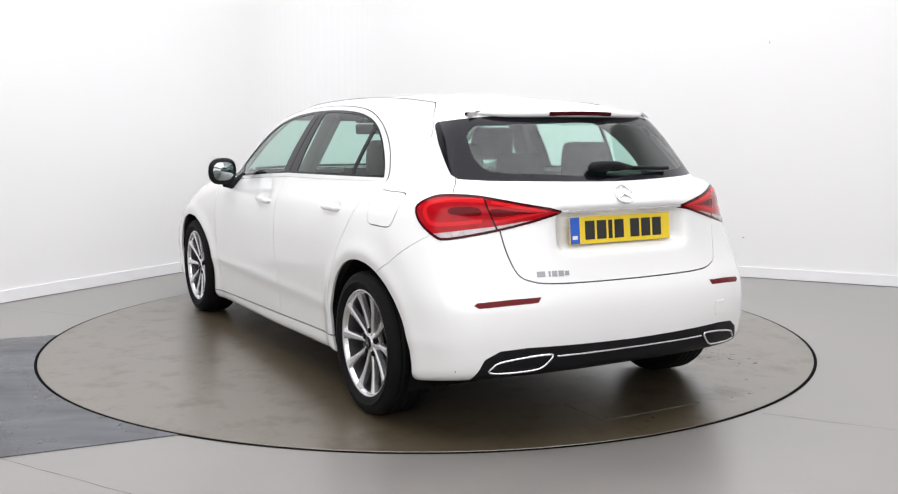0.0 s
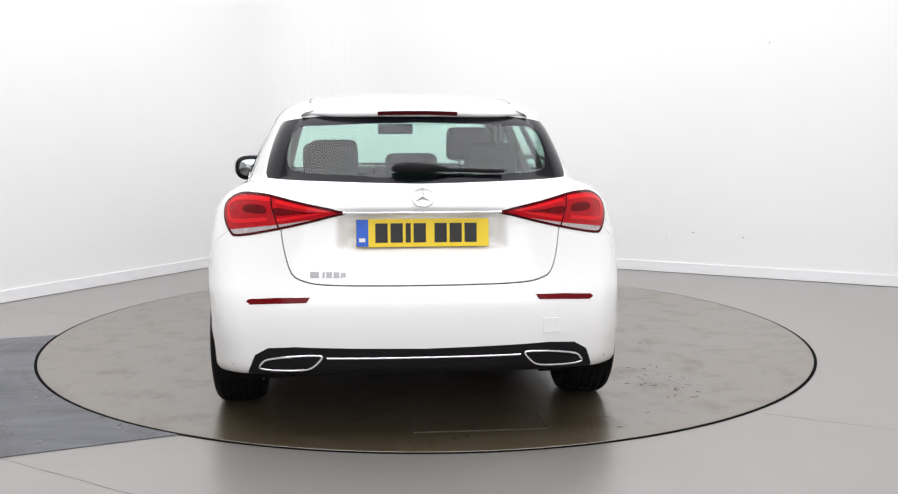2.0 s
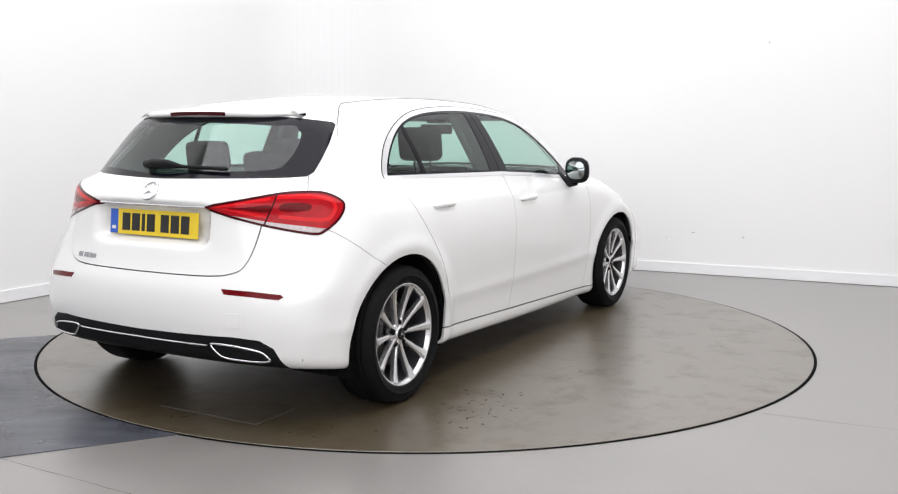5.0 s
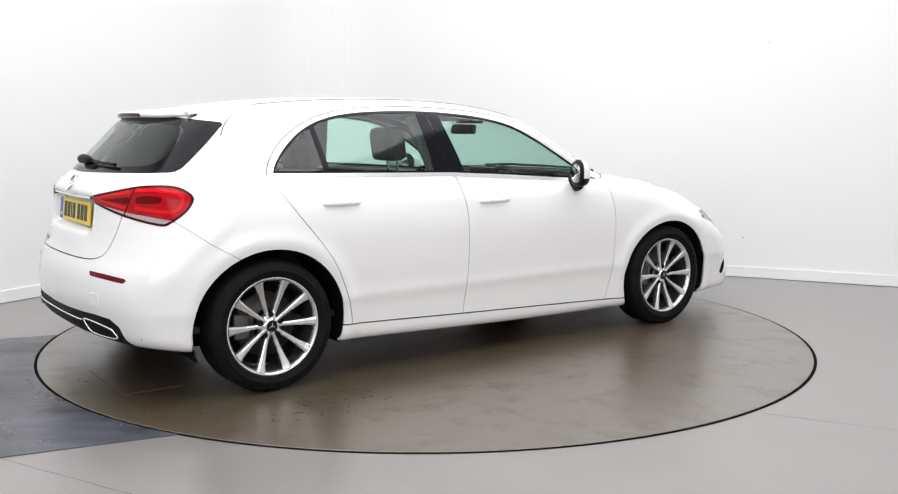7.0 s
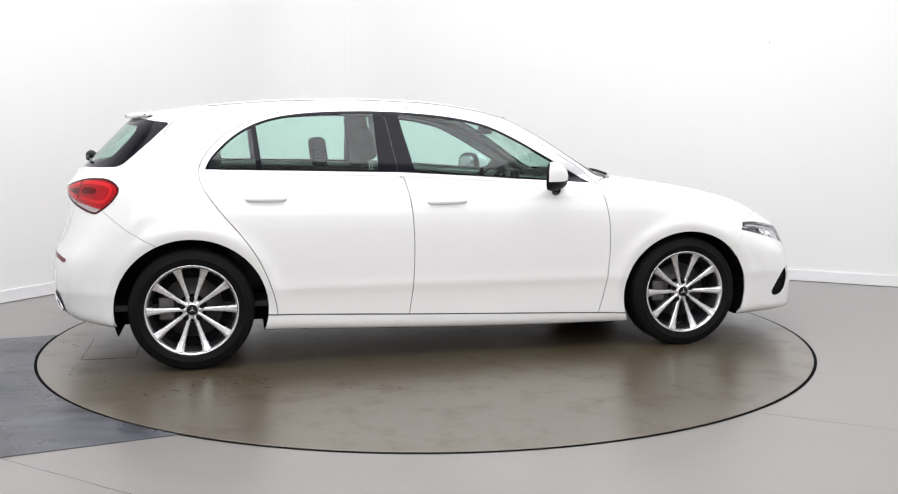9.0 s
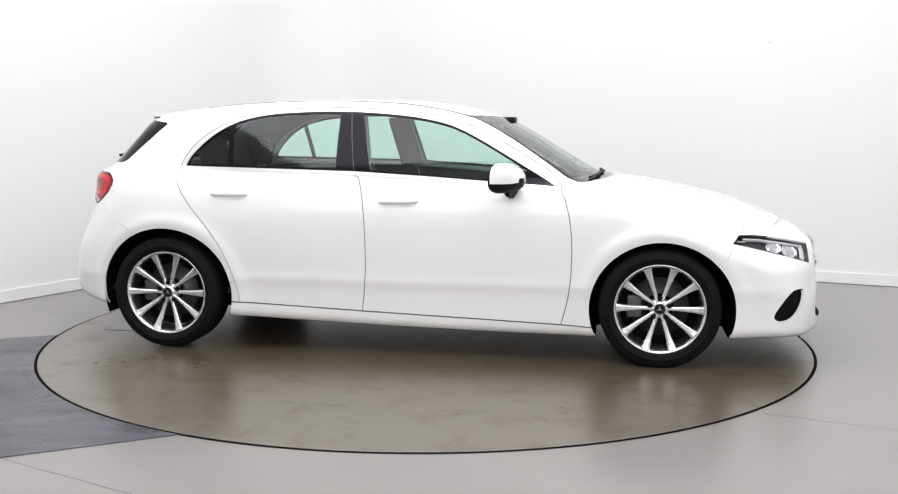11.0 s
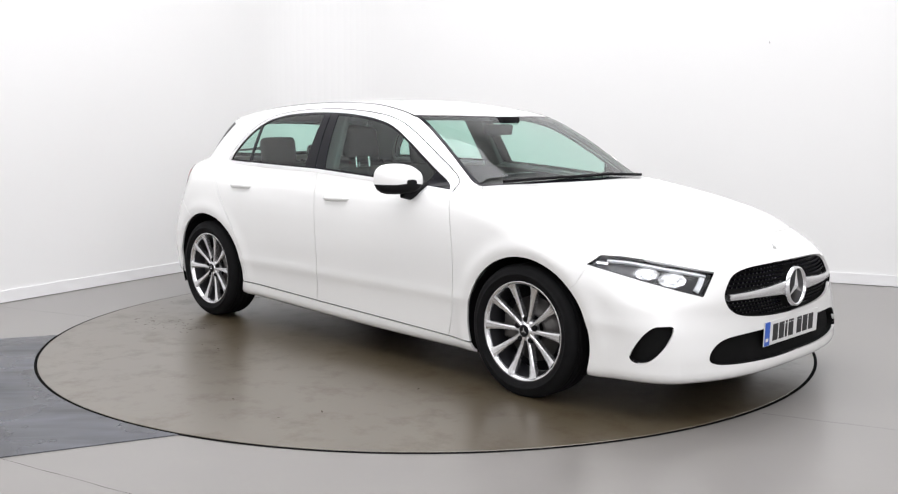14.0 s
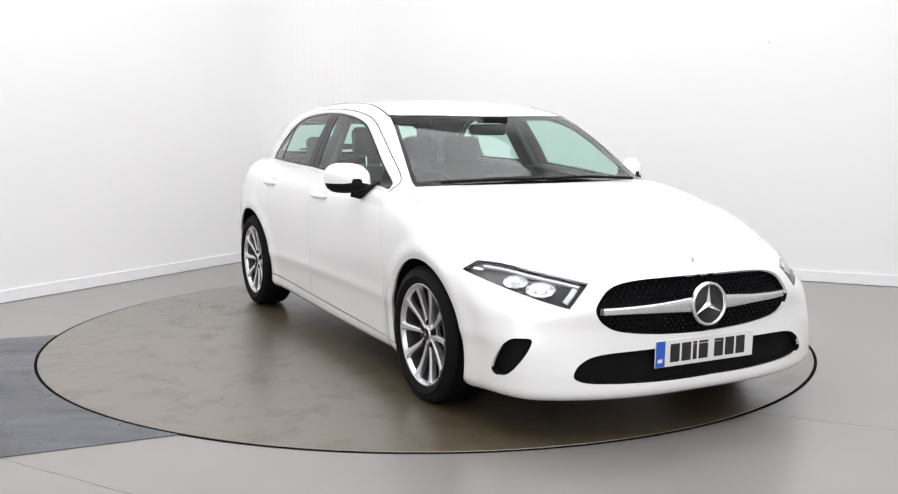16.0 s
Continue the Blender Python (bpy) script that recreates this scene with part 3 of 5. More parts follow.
def marked_half():
    """One half of the skin with all outlines cut in and marked."""
    pts, quads = skin_mesh()
    bm = bmesh.new()
    vs = [bm.verts.new(p) for p in pts.tolist()]
    for q in quads.tolist():
        try:
            bm.faces.new([vs[i] for i in q])
        except ValueError:
            pass
    bmesh.ops.bisect_plane(bm, geom=bm.verts[:] + bm.edges[:] + bm.faces[:], dist=1e-6, plane_co=(0, 0, 0), plane_no=(0, -1, 0), clear_outer=True)
    bm.normal_update()
    lay = bm.faces.layers.int.new("kind")
    low = [(x, float(belly(np.array(x))) + 0.006) for x in np.linspace(-2.2, 2.3, 31)]
    stencil(bm, lay, low + [(2.3, 0.05), (-2.2, 0.05)], SIDE, lambda c, n: c.z < 0.4, BELLY)
    side = lambda c, n: c.y > 0.4 and n.y > 0.12
    back = lambda c, n: c.x < -1.3 and n.x < -0.08
    front = lambda c, n: c.x > 1.4 and n.x > -0.2
    top = lambda c, n: n.z > 0.12 and c.z > 0.6

    def cut(poly, axes, where, label, only=None):
        stencil(bm, lay, poly, axes, where, label, only)
    # wheel openings
    for ax, az, rx, rz in ARCH.values():
        cut([(ax + rx * math.cos(a), az + rz * math.sin(a)) for a in [2 * math.pi * i / 64 for i in range(64)]], SIDE, lambda c, n: c.y > 0.5, ARCH_HOLE)
    # side windows
    band = FRAME_LINE + [(0.542, 0.930), (0.14, 0.959), (-0.268, 0.983), (-0.87, 0.996)]
    cut(band, SIDE, side, CHROME_BAND)
    glass = GLASS_LINE + BELT
    cut(glass, SIDE, side, PILLAR, (CHROME_BAND,))
    pane = grow(glass, -0.011)
    cut(pane, SIDE, side, DLO, (PILLAR,))
    cut([(-1.018, 0.99), (-0.988, 0.99), (-1.025, 1.30), (-1.052, 1.30)], SIDE, side, PILLAR, (DLO,))
    cut([(-0.385, 0.98), (-0.281, 0.98), (-0.340, 1.34), (-0.395, 1.34)], SIDE, side, PILLAR, (DLO,))
    cut([(-0.275, 0.98), (-0.185, 0.98), (-0.268, 1.34), (-0.334, 1.34)], SIDE, side, PILLAR, (DLO,))
    cut([(0.60, 0.92), (0.85, 0.90), (0.85, 1.02), (0.668, 1.03)], SIDE, side, PILLAR, (DLO,))
    # door and sill joints
    g = 0.0042
    for line in ([(-0.340, 1.338), (-0.278, 0.998), (-0.254, 0.974), (-0.223, 0.854), (-0.208, 0.702), (-0.205, 0.548), (-0.212, 0.391), (-0.231, 0.243)],
                 [(0.843, 0.921), (0.850, 0.903), (0.872, 0.851), (0.897, 0.740), (0.907, 0.611), (0.902, 0.447), (0.883, 0.316), (0.853, 0.203)],
                 [(-1.314, 1.006), (-1.299, 0.944), (-1.223, 0.830), (-1.113, 0.697), (-1.030, 0.577), (-0.975, 0.454), (-0.942, 0.346), (-0.932, 0.270)]):
        cut(strip(spline(line, False, 3), g), SIDE, side, GAP, (SKIN, PILLAR))
    cut(strip(FRAME_LINE, 0.008), SIDE, side, DITCH, (SKIN,))
    cut(strip([(-1.0, 0.272), (-0.6, 0.256), (-0.231, 0.2405), (0.4, 0.218), (1.05, 0.195)], 0.008), SIDE, side, GAP, (SKIN,))
    cut(strip(spline([(-1.48, 0.62), (-1.56, 0.662), (-1.66, 0.722), (-1.769, 0.805), (-1.80, 0.828)], False, 2), 0.0022), SIDE, side, GAP, (SKIN,))
    cut(strip([(1.60, 0.50), (1.69, 0.575), (1.735, 0.662)], 0.0013), SIDE, side, GAP, (SKIN,))
    # rear glass, lamps, tailgate, bumper
    cut([(-1.6, 1.02), (-1.389, 1.02), (-1.131, 1.026), (-0.923, 1.029), (-0.79, 1.034), (-0.755, 1.05), (-0.717, 1.10), (-0.67, 1.172), (-0.629, 1.252),
         (-0.640, 1.264), (-0.783, 1.280), (-0.9, 1.29), (-1.6, 1.293)], BACK_CORNER, back, REAR_BLACK)
    cut(spline([(-1.6, 1.046), (-1.12, 1.054), (-0.95, 1.06), (-0.865, 1.09), (-0.80, 1.186), (-0.805, 1.235), (-0.9, 1.25), (-1.6, 1.256)], True, 3), BACK_CORNER, back, REAR_GLASS, (REAR_BLACK,))
    lamp = spline(LAMP, True, 3)
    cut(lamp, BACK_CORNER, back, LAMP_EDGE)
    cut(grow(lamp, -0.010), BACK_CORNER, back, LAMP_RED, (LAMP_EDGE,))
    cut([(-1.3, 0.917), (-1.17, 0.892), (-0.964, 0.857), (-0.76, 0.831), (-0.66, 0.819), (-0.66, 0.78), (-1.3, 0.78)], BACK_CORNER, back, LAMP_PALE, (LAMP_RED,))
    cut(spline([(-0.80, 0.902), (-0.91, 0.900), (-0.905, 0.928), (-0.85, 0.934), (-0.79, 0.926)], True, 3), BACK_CORNER, back, LAMP_DEEP, (LAMP_RED,))
    cut(spline([(-0.955, 0.925), (-1.06, 0.914), (-1.12, 0.908), (-1.06, 0.904), (-0.965, 0.894)], True, 3), BACK_CORNER, back, LAMP_DEEP, (LAMP_RED,))
    cut(strip(spline([(-0.93, 0.956), (-0.80, 0.957), (-0.715, 0.945), (-0.69, 0.92), (-0.70, 0.885), (-0.745, 0.862), (-0.92, 0.878)], False, 3), 0.016), BACK_CORNER, back, LAMP_BRIGHT, (LAMP_RED,))
    cut(strip([(-0.95, 0.95), (-1.05, 0.932), (-1.165, 0.912), (-1.06, 0.893), (-0.965, 0.875)], 0.012), BACK_CORNER, back, LAMP_BRIGHT, (LAMP_RED,))
    cut(strip([(-0.913, 0.985), (-0.985, 0.83)], 0.007), BACK_CORNER, back, LAMP_EDGE, (LAMP_RED, LAMP_PALE, LAMP_DEEP, LAMP_BRIGHT))
    cut(strip(spline([(0.553, 0.850), (0.538, 0.756), (0.509, 0.674), (0.459, 0.646), (0.38, 0.635), (0.2, 0.632), (-0.03, 0.631)], False, 3), 0.0055), BACK, back, GAP, (SKIN,))
    cut(strip([(-0.775, 1.045), (-0.789, 1.01), (-0.80, 0.97)], 0.004), BACK_CORNER, back, GAP, (SKIN,))
    cut([(0.69, 0.20), (0.688, 0.275), (0.657, 0.352), (0.603, 0.385), (0.496, 0.394), (0.323, 0.392), (-0.03, 0.386), (-0.03, 0.20)], BACK, lambda c, n: c.x < -1.75, DIFFUSER)
    cut([(0.689, 0.562), (0.676, 0.572), (0.56, 0.583), (0.437, 0.588), (0.452, 0.567), (0.57, 0.560), (0.672, 0.551)], BACK, back, REFLECTOR, (SKIN,))
    # roof joints
    ditch = spline([(-1.255, 0.458), (-0.963, 0.468), (-0.5, 0.478), (-0.2, 0.496), (0.1, 0.537), (0.33, 0.570)], False, 3)
    cut(strip(ditch, 0.009), TOP, top, DITCH, (SKIN,))
    cut(strip([(-1.255, 0.458), (-1.33, 0.498), (-1.40, 0.545), (-1.462, 0.580), (-1.49, 0.605)], 0.005), TOP, lambda c, n: c.z > 1.2, GAP, (SKIN,))
    cut(strip([(-1.255, 0.455), (-1.262, 0.3), (-1.268, -0.03)], 0.005), TOP, top, GAP, (SKIN,))
    # windscreen and bonnet
    screen = [(0.305, 0.562), (0.45, 0.594), (0.582, 0.626), (0.774, 0.668), (0.88, 0.690), (0.955, 0.700), (1.02, 0.56), (1.06, 0.42), (1.10, 0.2), (1.115, 0.0), (1.115, -0.05),
              (0.456, -0.05), (0.456, 0.0), (0.43, 0.2), (0.39, 0.36), (0.345, 0.49)]
    cut(screen, TOP, lambda c, n: n.z > 0.12 and c.z > 0.9, WS_BLACK)
    cut([(0.345, 0.545), (0.45, 0.572), (0.582, 0.606), (0.774, 0.648), (0.87, 0.668), (0.93, 0.672), (0.985, 0.54), (1.02, 0.42), (1.06, 0.2), (1.072, 0.0), (1.072, -0.05),
         (0.476, -0.05), (0.476, 0.0), (0.45, 0.2), (0.412, 0.36), (0.372, 0.48)], TOP, lambda c, n: n.z > 0.12 and c.z > 0.9, WS_GLASS, (WS_BLACK,))
    cut(strip(spline([(0.95, 0.70), (1.02, 0.757), (1.11, 0.786), (1.3, 0.793), (1.5, 0.782), (1.77, 0.716), (1.93, 0.60), (2.005, 0.436), (2.04, 0.233), (2.052, 0.08), (2.053, -0.03)], False, 3), 0.0026), TOP, top, GAP, (SKIN,))
    cut(strip([(0.838, 0.932), (0.90, 0.952), (0.985, 0.958)], 0.004), SIDE, lambda c, n: c.y > 0.6, GAP, (SKIN,))
    cut(strip([(1.765, 0.81), (1.775, 0.76), (1.785, 0.69)], 0.002), TOP, lambda c, n: c.z > 0.64 and c.y > 0.6, GAP, (SKIN,))
    # nose
    cut(spline(HEADLAMP, True, 1), FRONT_CORNER, front, HEAD)
    cut(GRILLE_LINE, BACK, front, GRILLE)
    cut(INTAKE_LINE, BACK, front, INTAKE)
    cut(FOG_LINE, FRONT_CORNER, front, FOG)
    return bm, lay


def cut_fuel_flap(bm, lay):
    side = lambda c, n: c.y > 0.4 and n.y > 0.12
    flap = spline([(-1.36, 0.968), (-1.47, 0.975), (-1.585, 0.974), (-1.612, 0.955), (-1.618, 0.90), (-1.607, 0.852), (-1.575, 0.838), (-1.50, 0.838), (-1.43, 0.842), (-1.405, 0.87)], True, 3)
    stencil(bm, lay, grow(flap, 0.0022), SIDE, side, GAP, (SKIN,))
    stencil(bm, lay, grow(flap, -0.0022), SIDE, side, SKIN, (GAP,))


class Collected:
    """Faces gathered into one mesh, with normals taken from the skin's shape."""

    def __init__(self):
        self.v, self.n, self.f = [], [], []
        self.mat = PAINT

    def add(self, faces, mirror=False, lift=0.0, rim=0.012, open_middle=True):
        verts = list({v for f in faces for v in f.verts})
        index = {v: i for i, v in enumerate(verts)}
        p = settle(np.array([v.co for v in verts]), 2)
        mid = np.array([abs(v.co.y) < 1e-4 for v in verts])
        p[mid, 1] = 0
        nn = skin_normals(p)
        nn[mid, 1] = 0
        p = p + lift * nn
        flip = np.array([1, -1 if mirror else 1, 1])
        base = len(self.v)
        self.v += (p * flip).tolist()
        self.n += (nn * flip).tolist()
        fs = set(faces)
        for f in faces:
            ids = [base + index[v] for v in f.verts]
            self.f.append(ids[::-1] if mirror else ids)
        if rim:
            for f in faces:
                for loop in f.loops:
                    e = loop.edge
                    if sum(1 for g in e.link_faces if g in fs) > 1:
                        continue
                    a, b = loop.vert, loop.link_loop_next.vert
                    if mid[index[a]] and mid[index[b]]:
                        continue
                    ia, ib = index[a], index[b]
                    d = p[ib] - p[ia]
                    side = np.cross(d, nn[ia])
                    side = side / max(np.linalg.norm(side), 1e-9)
                    k = len(self.v)
                    quad = [p[ia], p[ib], p[ib] - rim * nn[ib], p[ia] - rim * nn[ia]]
                    self.v += [(q * flip).tolist() for q in quad]
                    self.n += [(side * flip).tolist()] * 4
                    ids = [k + 3, k + 2, k + 1, k]
                    self.f.append(ids[::-1] if mirror else ids)
        return self

    def build(self, name, mat, parent, label=""):
        me = bpy.data.meshes.new(name)
        me.from_pydata(self.v, [], self.f)
        me.materials.append(mat)
        me.polygons.foreach_set("use_smooth", [True] * len(me.polygons))
        me.normals_split_custom_set_from_vertices(self.n)
        ob = new(name, me)
        ob.parent = parent
        return tagged(ob, label) if label else ob


def islands(faces):
    left, out = set(faces), []
    while left:
        stack = [left.pop()]
        comp = list(stack)
        while stack:
            f = stack.pop()
            for e in f.edges:
                for g in e.link_faces:
                    if g in left:
                        left.remove(g)
                        stack.append(g)
                        comp.append(g)
        out.append(comp)
    return out


PANELS = {"bonnet": (1.6, 0.3, 0.86), "front_door": (0.4, 0.85, 0.6), "rear_door": (-0.6, 0.86, 0.6), "front_wing": (1.2, 0.87, 0.75), "side_panel": (-1.5, 0.85, 0.85),
          "roof": (-0.5, 0.1, 1.41), "tailgate": (-2.05, 0.45, 0.75), "rear_bumper": (-2.09, 0.4, 0.5), "front_bumper": (2.2, 0.55, 0.4), "sill": (0.0, 0.85, 0.2), "fuel_flap": (-1.52, 0.85, 0.9),
          "tailgate_top": (-1.5, 0.2, 1.33)}


def build_shell(root):
    """Skin panels, glass and lamps of both halves. Returns anchors for later parts."""
    bm, lay = marked_half()
    twin = bm.copy()
    halves = {-1: (twin, twin.faces.layers.int["kind"]), +1: (bm, lay)}
    cut_fuel_flap(bm, lay)
    middle = {}
    lining_low, lining_high, gap_all = Collected(), Collected(), Collected()
    ditch_all = Collected()
    for sgn, (bm, lay) in halves.items():
        mirror = sgn < 0
        bm.faces.ensure_lookup_table()
        by = {}
        for f in bm.faces:
            by.setdefault(f[lay], []).append(f)
        # painted panels; slivers join what lies beside them
        comps = []
        for c in islands(by.get(SKIN, [])):
            if len(c) > 20:
                comps.append(c)
                continue
            beside = [g[lay] for f in c for e in f.edges for g in e.link_faces if g[lay] != SKIN]
            key = max(set(beside), key=beside.count) if beside else GAP
            if key in (ARCH_HOLE, BELLY):
                continue
            by[key] += c
        for key in (FOG, HEAD, REFLECTOR):
            by[key] = max(islands(by[key]), key=len)
        taken = set()
        for name, seed in PANELS.items():
            if name == "fuel_flap" and mirror:
                continue
            s = Vector(seed)
            best = min(range(len(comps)), key=lambda i: min((f.verts[0].co - s).length_squared for f in comps[i]))
            if best in taken:
                print("seed shared", name, sgn)
                continue
            taken.add(best)
            if name in ("bonnet", "roof", "tailgate", "rear_bumper", "front_bumper", "tailgate_top"):
                middle.setdefault(name, Collected()).add(comps[best], mirror)
            else:
                Collected().add(comps[best], mirror).build(name, PAINT, root)
        rest = [f for i, c in enumerate(comps) if i not in taken for f in c]
        if rest:
            print("rest", sgn, len(rest), [tuple(round(k, 2) for k in c[0].calc_center_median()) + (len(c),) for i, c in enumerate(comps) if i not in taken])
            Collected().add(rest, mirror).build("body_filler", PAINT, root)
        gap_all.add(by[GAP], mirror, -0.010, 0)
        ditch_all.add(by[DITCH], mirror, 0.0015, 0.005)
        lining_high.add([f for f in by[SKIN] if f.calc_center_median().z > 0.96 and -1.9 < f.calc_center_median().x < 1.05 and f.calc_center_median().y < 0.82], mirror, -0.03, 0)
        lining_low.add([f for f in by[SKIN] if f.calc_center_median().z < 1.02 and f.calc_center_median().z > 0.3 and -2.2 < f.calc_center_median().x < 0.9], mirror, -0.05, 0)
        Collected().add(by[CHROME_BAND], mirror, 0.002, 0.006).build("window_trim", TRIMCHROME, root, "chrome strip round the side windows")
        Collected().add(by[PILLAR], mirror, 0.0, 0.006).build("pillar_cover", BLACK, root, "gloss black window pillar cover")
        for comp in islands(by[DLO]):
            if len(comp) > 3:
                Collected().add(comp, mirror, -0.002, 0.004).build("side_window", GLASS, root, "green-tinted side window glass")
        for key, name, mat in ((WS_BLACK, "windscreen_border", BLACK), (WS_GLASS, "windscreen", GLASS), (REAR_BLACK, "rear_window_border", BLACK), (REAR_GLASS, "rear_window", GLASS),
                               (DIFFUSER, "diffuser", SATIN), (BELLY, "underbody", UNDER)):
            middle.setdefault(name, Collected()).add(by[key], mirror, -0.001 if "GLASS" in name else 0.0, 0.004)
            middle[name].mat = mat
        lamp = Collected().add(by[LAMP_EDGE], mirror, 0.002, 0.02).build("tail_lamp", REDDEEP, root, "red wedge-shaped tail lamp with a clear lower strip")
        for key, name, mat, up in ((LAMP_RED, "red_lens", REDLENS, 0.002), (LAMP_PALE, "reversing_strip", PALE, 0.001), (LAMP_DEEP, "dark_lens", REDMID, 0.001), (LAMP_BRIGHT, "light_guide", REDBRIGHT, 0.0035)):
            Collected().add(by[key], mirror, up, 0.006).build(name, mat, lamp)
        Collected().add(by[REFLECTOR], mirror, 0.001, 0.01).build("reflector", REDMID, root, "slim red bumper reflector")
        head_lamp(root, by[HEAD], mirror, sgn)
        fog = Collected().add(by[FOG], mirror, -0.03, 0).build("corner_intake", UNDER, root, "black corner air intake")
        wall = Collected().add(by[FOG], mirror, 0.0, 0.032)
        wall.f = wall.f[len(by[FOG]):]
        wall.build("intake_rim", UNDER, fog)
        for key, name in ((GRILLE, "grille"), (INTAKE, "lower_intake")):
            c = middle.setdefault(name, Collected())
            c.add(by[key], mirror, -0.035, 0)
            w = middle.setdefault(name + "_rim", Collected())
            start = len(w.f)
            w.add(by[key], mirror, 0.0, 0.037)
            w.f = w.f[:start] + w.f[start + len(by[key]):]
            c.mat, w.mat = UNDER, UNDER
        bm.free()
    made = {}
    for name, c in middle.items():
        made[name] = c.build(name, c.mat, root)
    gap_all.build("panel_joint", JOINTGREY, root, "dark joints between the body panels")
    ditch_all.build("roof_joint", BLACK, root, "black roof joint strip")
    lining_high.build("headlining", LINING, root, "pale grey headlining and pillar trim")
    lining_low.build("cabin_lining", TRIM, root, "black cabin side trim")
    return made


def head_lamp(root, faces, mirror, sgn):
    lamp = Collected().add(faces, mirror, -0.035, 0).build("headlamp", GREYPLASTIC, root, "angular headlamp with dark housing and clear lens")
    wall = Collected().add(faces, mirror, 0.0, 0.036)
    wall.f = wall.f[len(faces):]
    wall.build("housing_rim", BLACK, lamp)
    Collected().add(faces, mirror, -0.001, 0.0).build("lens", CLEAR, lamp)

    def place(u, z, depth):
        """A point on the lamp by its corner coordinates."""
        lo, hi = -0.2, 0.6
        t = np.linspace(2.4, 1.5, 500)
        P = np.stack([S2 * t - S2 * u, S2 * t + S2 * u, np.full_like(t, z)], 1)
        f = body_field(P[:, 0], P[:, 1], P[:, 2])
        p = P[int(np.argmax(f < 0))]
        n = skin_normals(p[None])[0]
        p = p - depth * n
        return Vector((p[0], p[1] * sgn, p[2])), Vector((n[0], n[1] * sgn, n[2]))
    # reflector cells
    for u, z, r in ((-0.855, 0.632, 0.040), (-0.965, 0.607, 0.045)):
        p, n = place(u, z, 0.024)
        bm = bmesh.new()
        lathe(bm, [(0.0005, 0.013), (r * 0.42, 0.009), (r * 0.55, 0.001), (r * 0.85, 0.006), (r, 0.012), (r * 1.04, 0.010), (r * 1.0, -0.008)], 9, "z")
        bmesh.ops.transform(bm, matrix=Matrix.Translation(p) @ n.to_track_quat("Z", "Y").to_matrix().to_4x4() @ Matrix.Diagonal((1.35, 0.8, 1, 1)), verts=bm.verts)
        part("reflector_cell", bm, STEELMIRROR, lamp, "chrome reflector cell", False)
    for line, w, name, mat in (([(-0.70, 0.683), (-0.80, 0.676), (-0.92, 0.656), (-1.05, 0.634), (-1.115, 0.620)], 0.010, "daytime_light", LENSWHITE),
                               ([(-1.10, 0.614), (-1.088, 0.590), (-1.068, 0.560)], 0.026, "daytime_light", LENSWHITE),
                               ([(-0.655, 0.672), (-0.70, 0.668)], 0.012, "turn_light", CHROME)):
        bm = bmesh.new()
        prev = None
        for i, (u, z) in enumerate(line):
            p, n = place(u, z, 0.018)
            q, _ = place(*line[min(i + 1, len(line) - 1)], 0.018)
            o, _ = place(*line[max(i - 1, 0)], 0.018)
            d = (q - o).normalized()
            up = n.cross(d).normalized() * w / 2
            row = [bm.verts.new(p + up - n * 0.008), bm.verts.new(p + up * 0.8 + n * 0.004), bm.verts.new(p - up * 0.8 + n * 0.004), bm.verts.new(p - up - n * 0.008)]
            if prev:
                for k in range(4):
                    bm.faces.new((prev[k], prev[(k + 1) % 4], row[(k + 1) % 4], row[k]))
            prev = row
        bmesh.ops.recalc_face_normals(bm, faces=bm.faces)
        part(name, bm, mat, lamp, "white daytime light strip" if "day" in name else "", False)


def on_skin(y, z, back=True, depth=0.0):
    """A point of the nose or tail at (y, z), with its normal."""
    x = np.linspace(-2.4, -1.2, 900) if back else np.linspace(2.5, 1.4, 900)
    f = body_field(x, np.full_like(x, abs(y)), np.full_like(x, z))
    p = np.array([[x[int(np.argmax(f < 0))], abs(y), z]])
    p = settle(p, 2)
    n = skin_normals(p)[0]
    q = p[0] - depth * n
    s = 1 if y >= 0 else -1
    return Vector((q[0], q[1] * s, q[2])), Vector((n[0], n[1] * s, n[2]))


def ribbon_tube(bm, pts, r, closed=True, n=8):
    rings = []
    m = len(pts)
    for i, p in enumerate(pts):
        a, b = pts[(i - 1) % m] if closed or i else p, pts[(i + 1) % m] if closed or i < m - 1 else p
        d = (b - a).normalized()
        u = d.cross(Vector((0, 0, 1)) if abs(d.z) < 0.9 else Vector((1, 0, 0))).normalized()
        v = d.cross(u)
        rings.append([bm.verts.new(p + r * (u * math.cos(k * 2 * math.pi / n) + v * math.sin(k * 2 * math.pi / n))) for k in range(n)])
    for i in range(m if closed else m - 1):
        a, b = rings[i], rings[(i + 1) % m]
        for k in range(n):
            bm.faces.new((a[k], a[(k + 1) % n], b[(k + 1) % n], b[k]))
    bmesh.ops.recalc_face_normals(bm, faces=bm.faces)


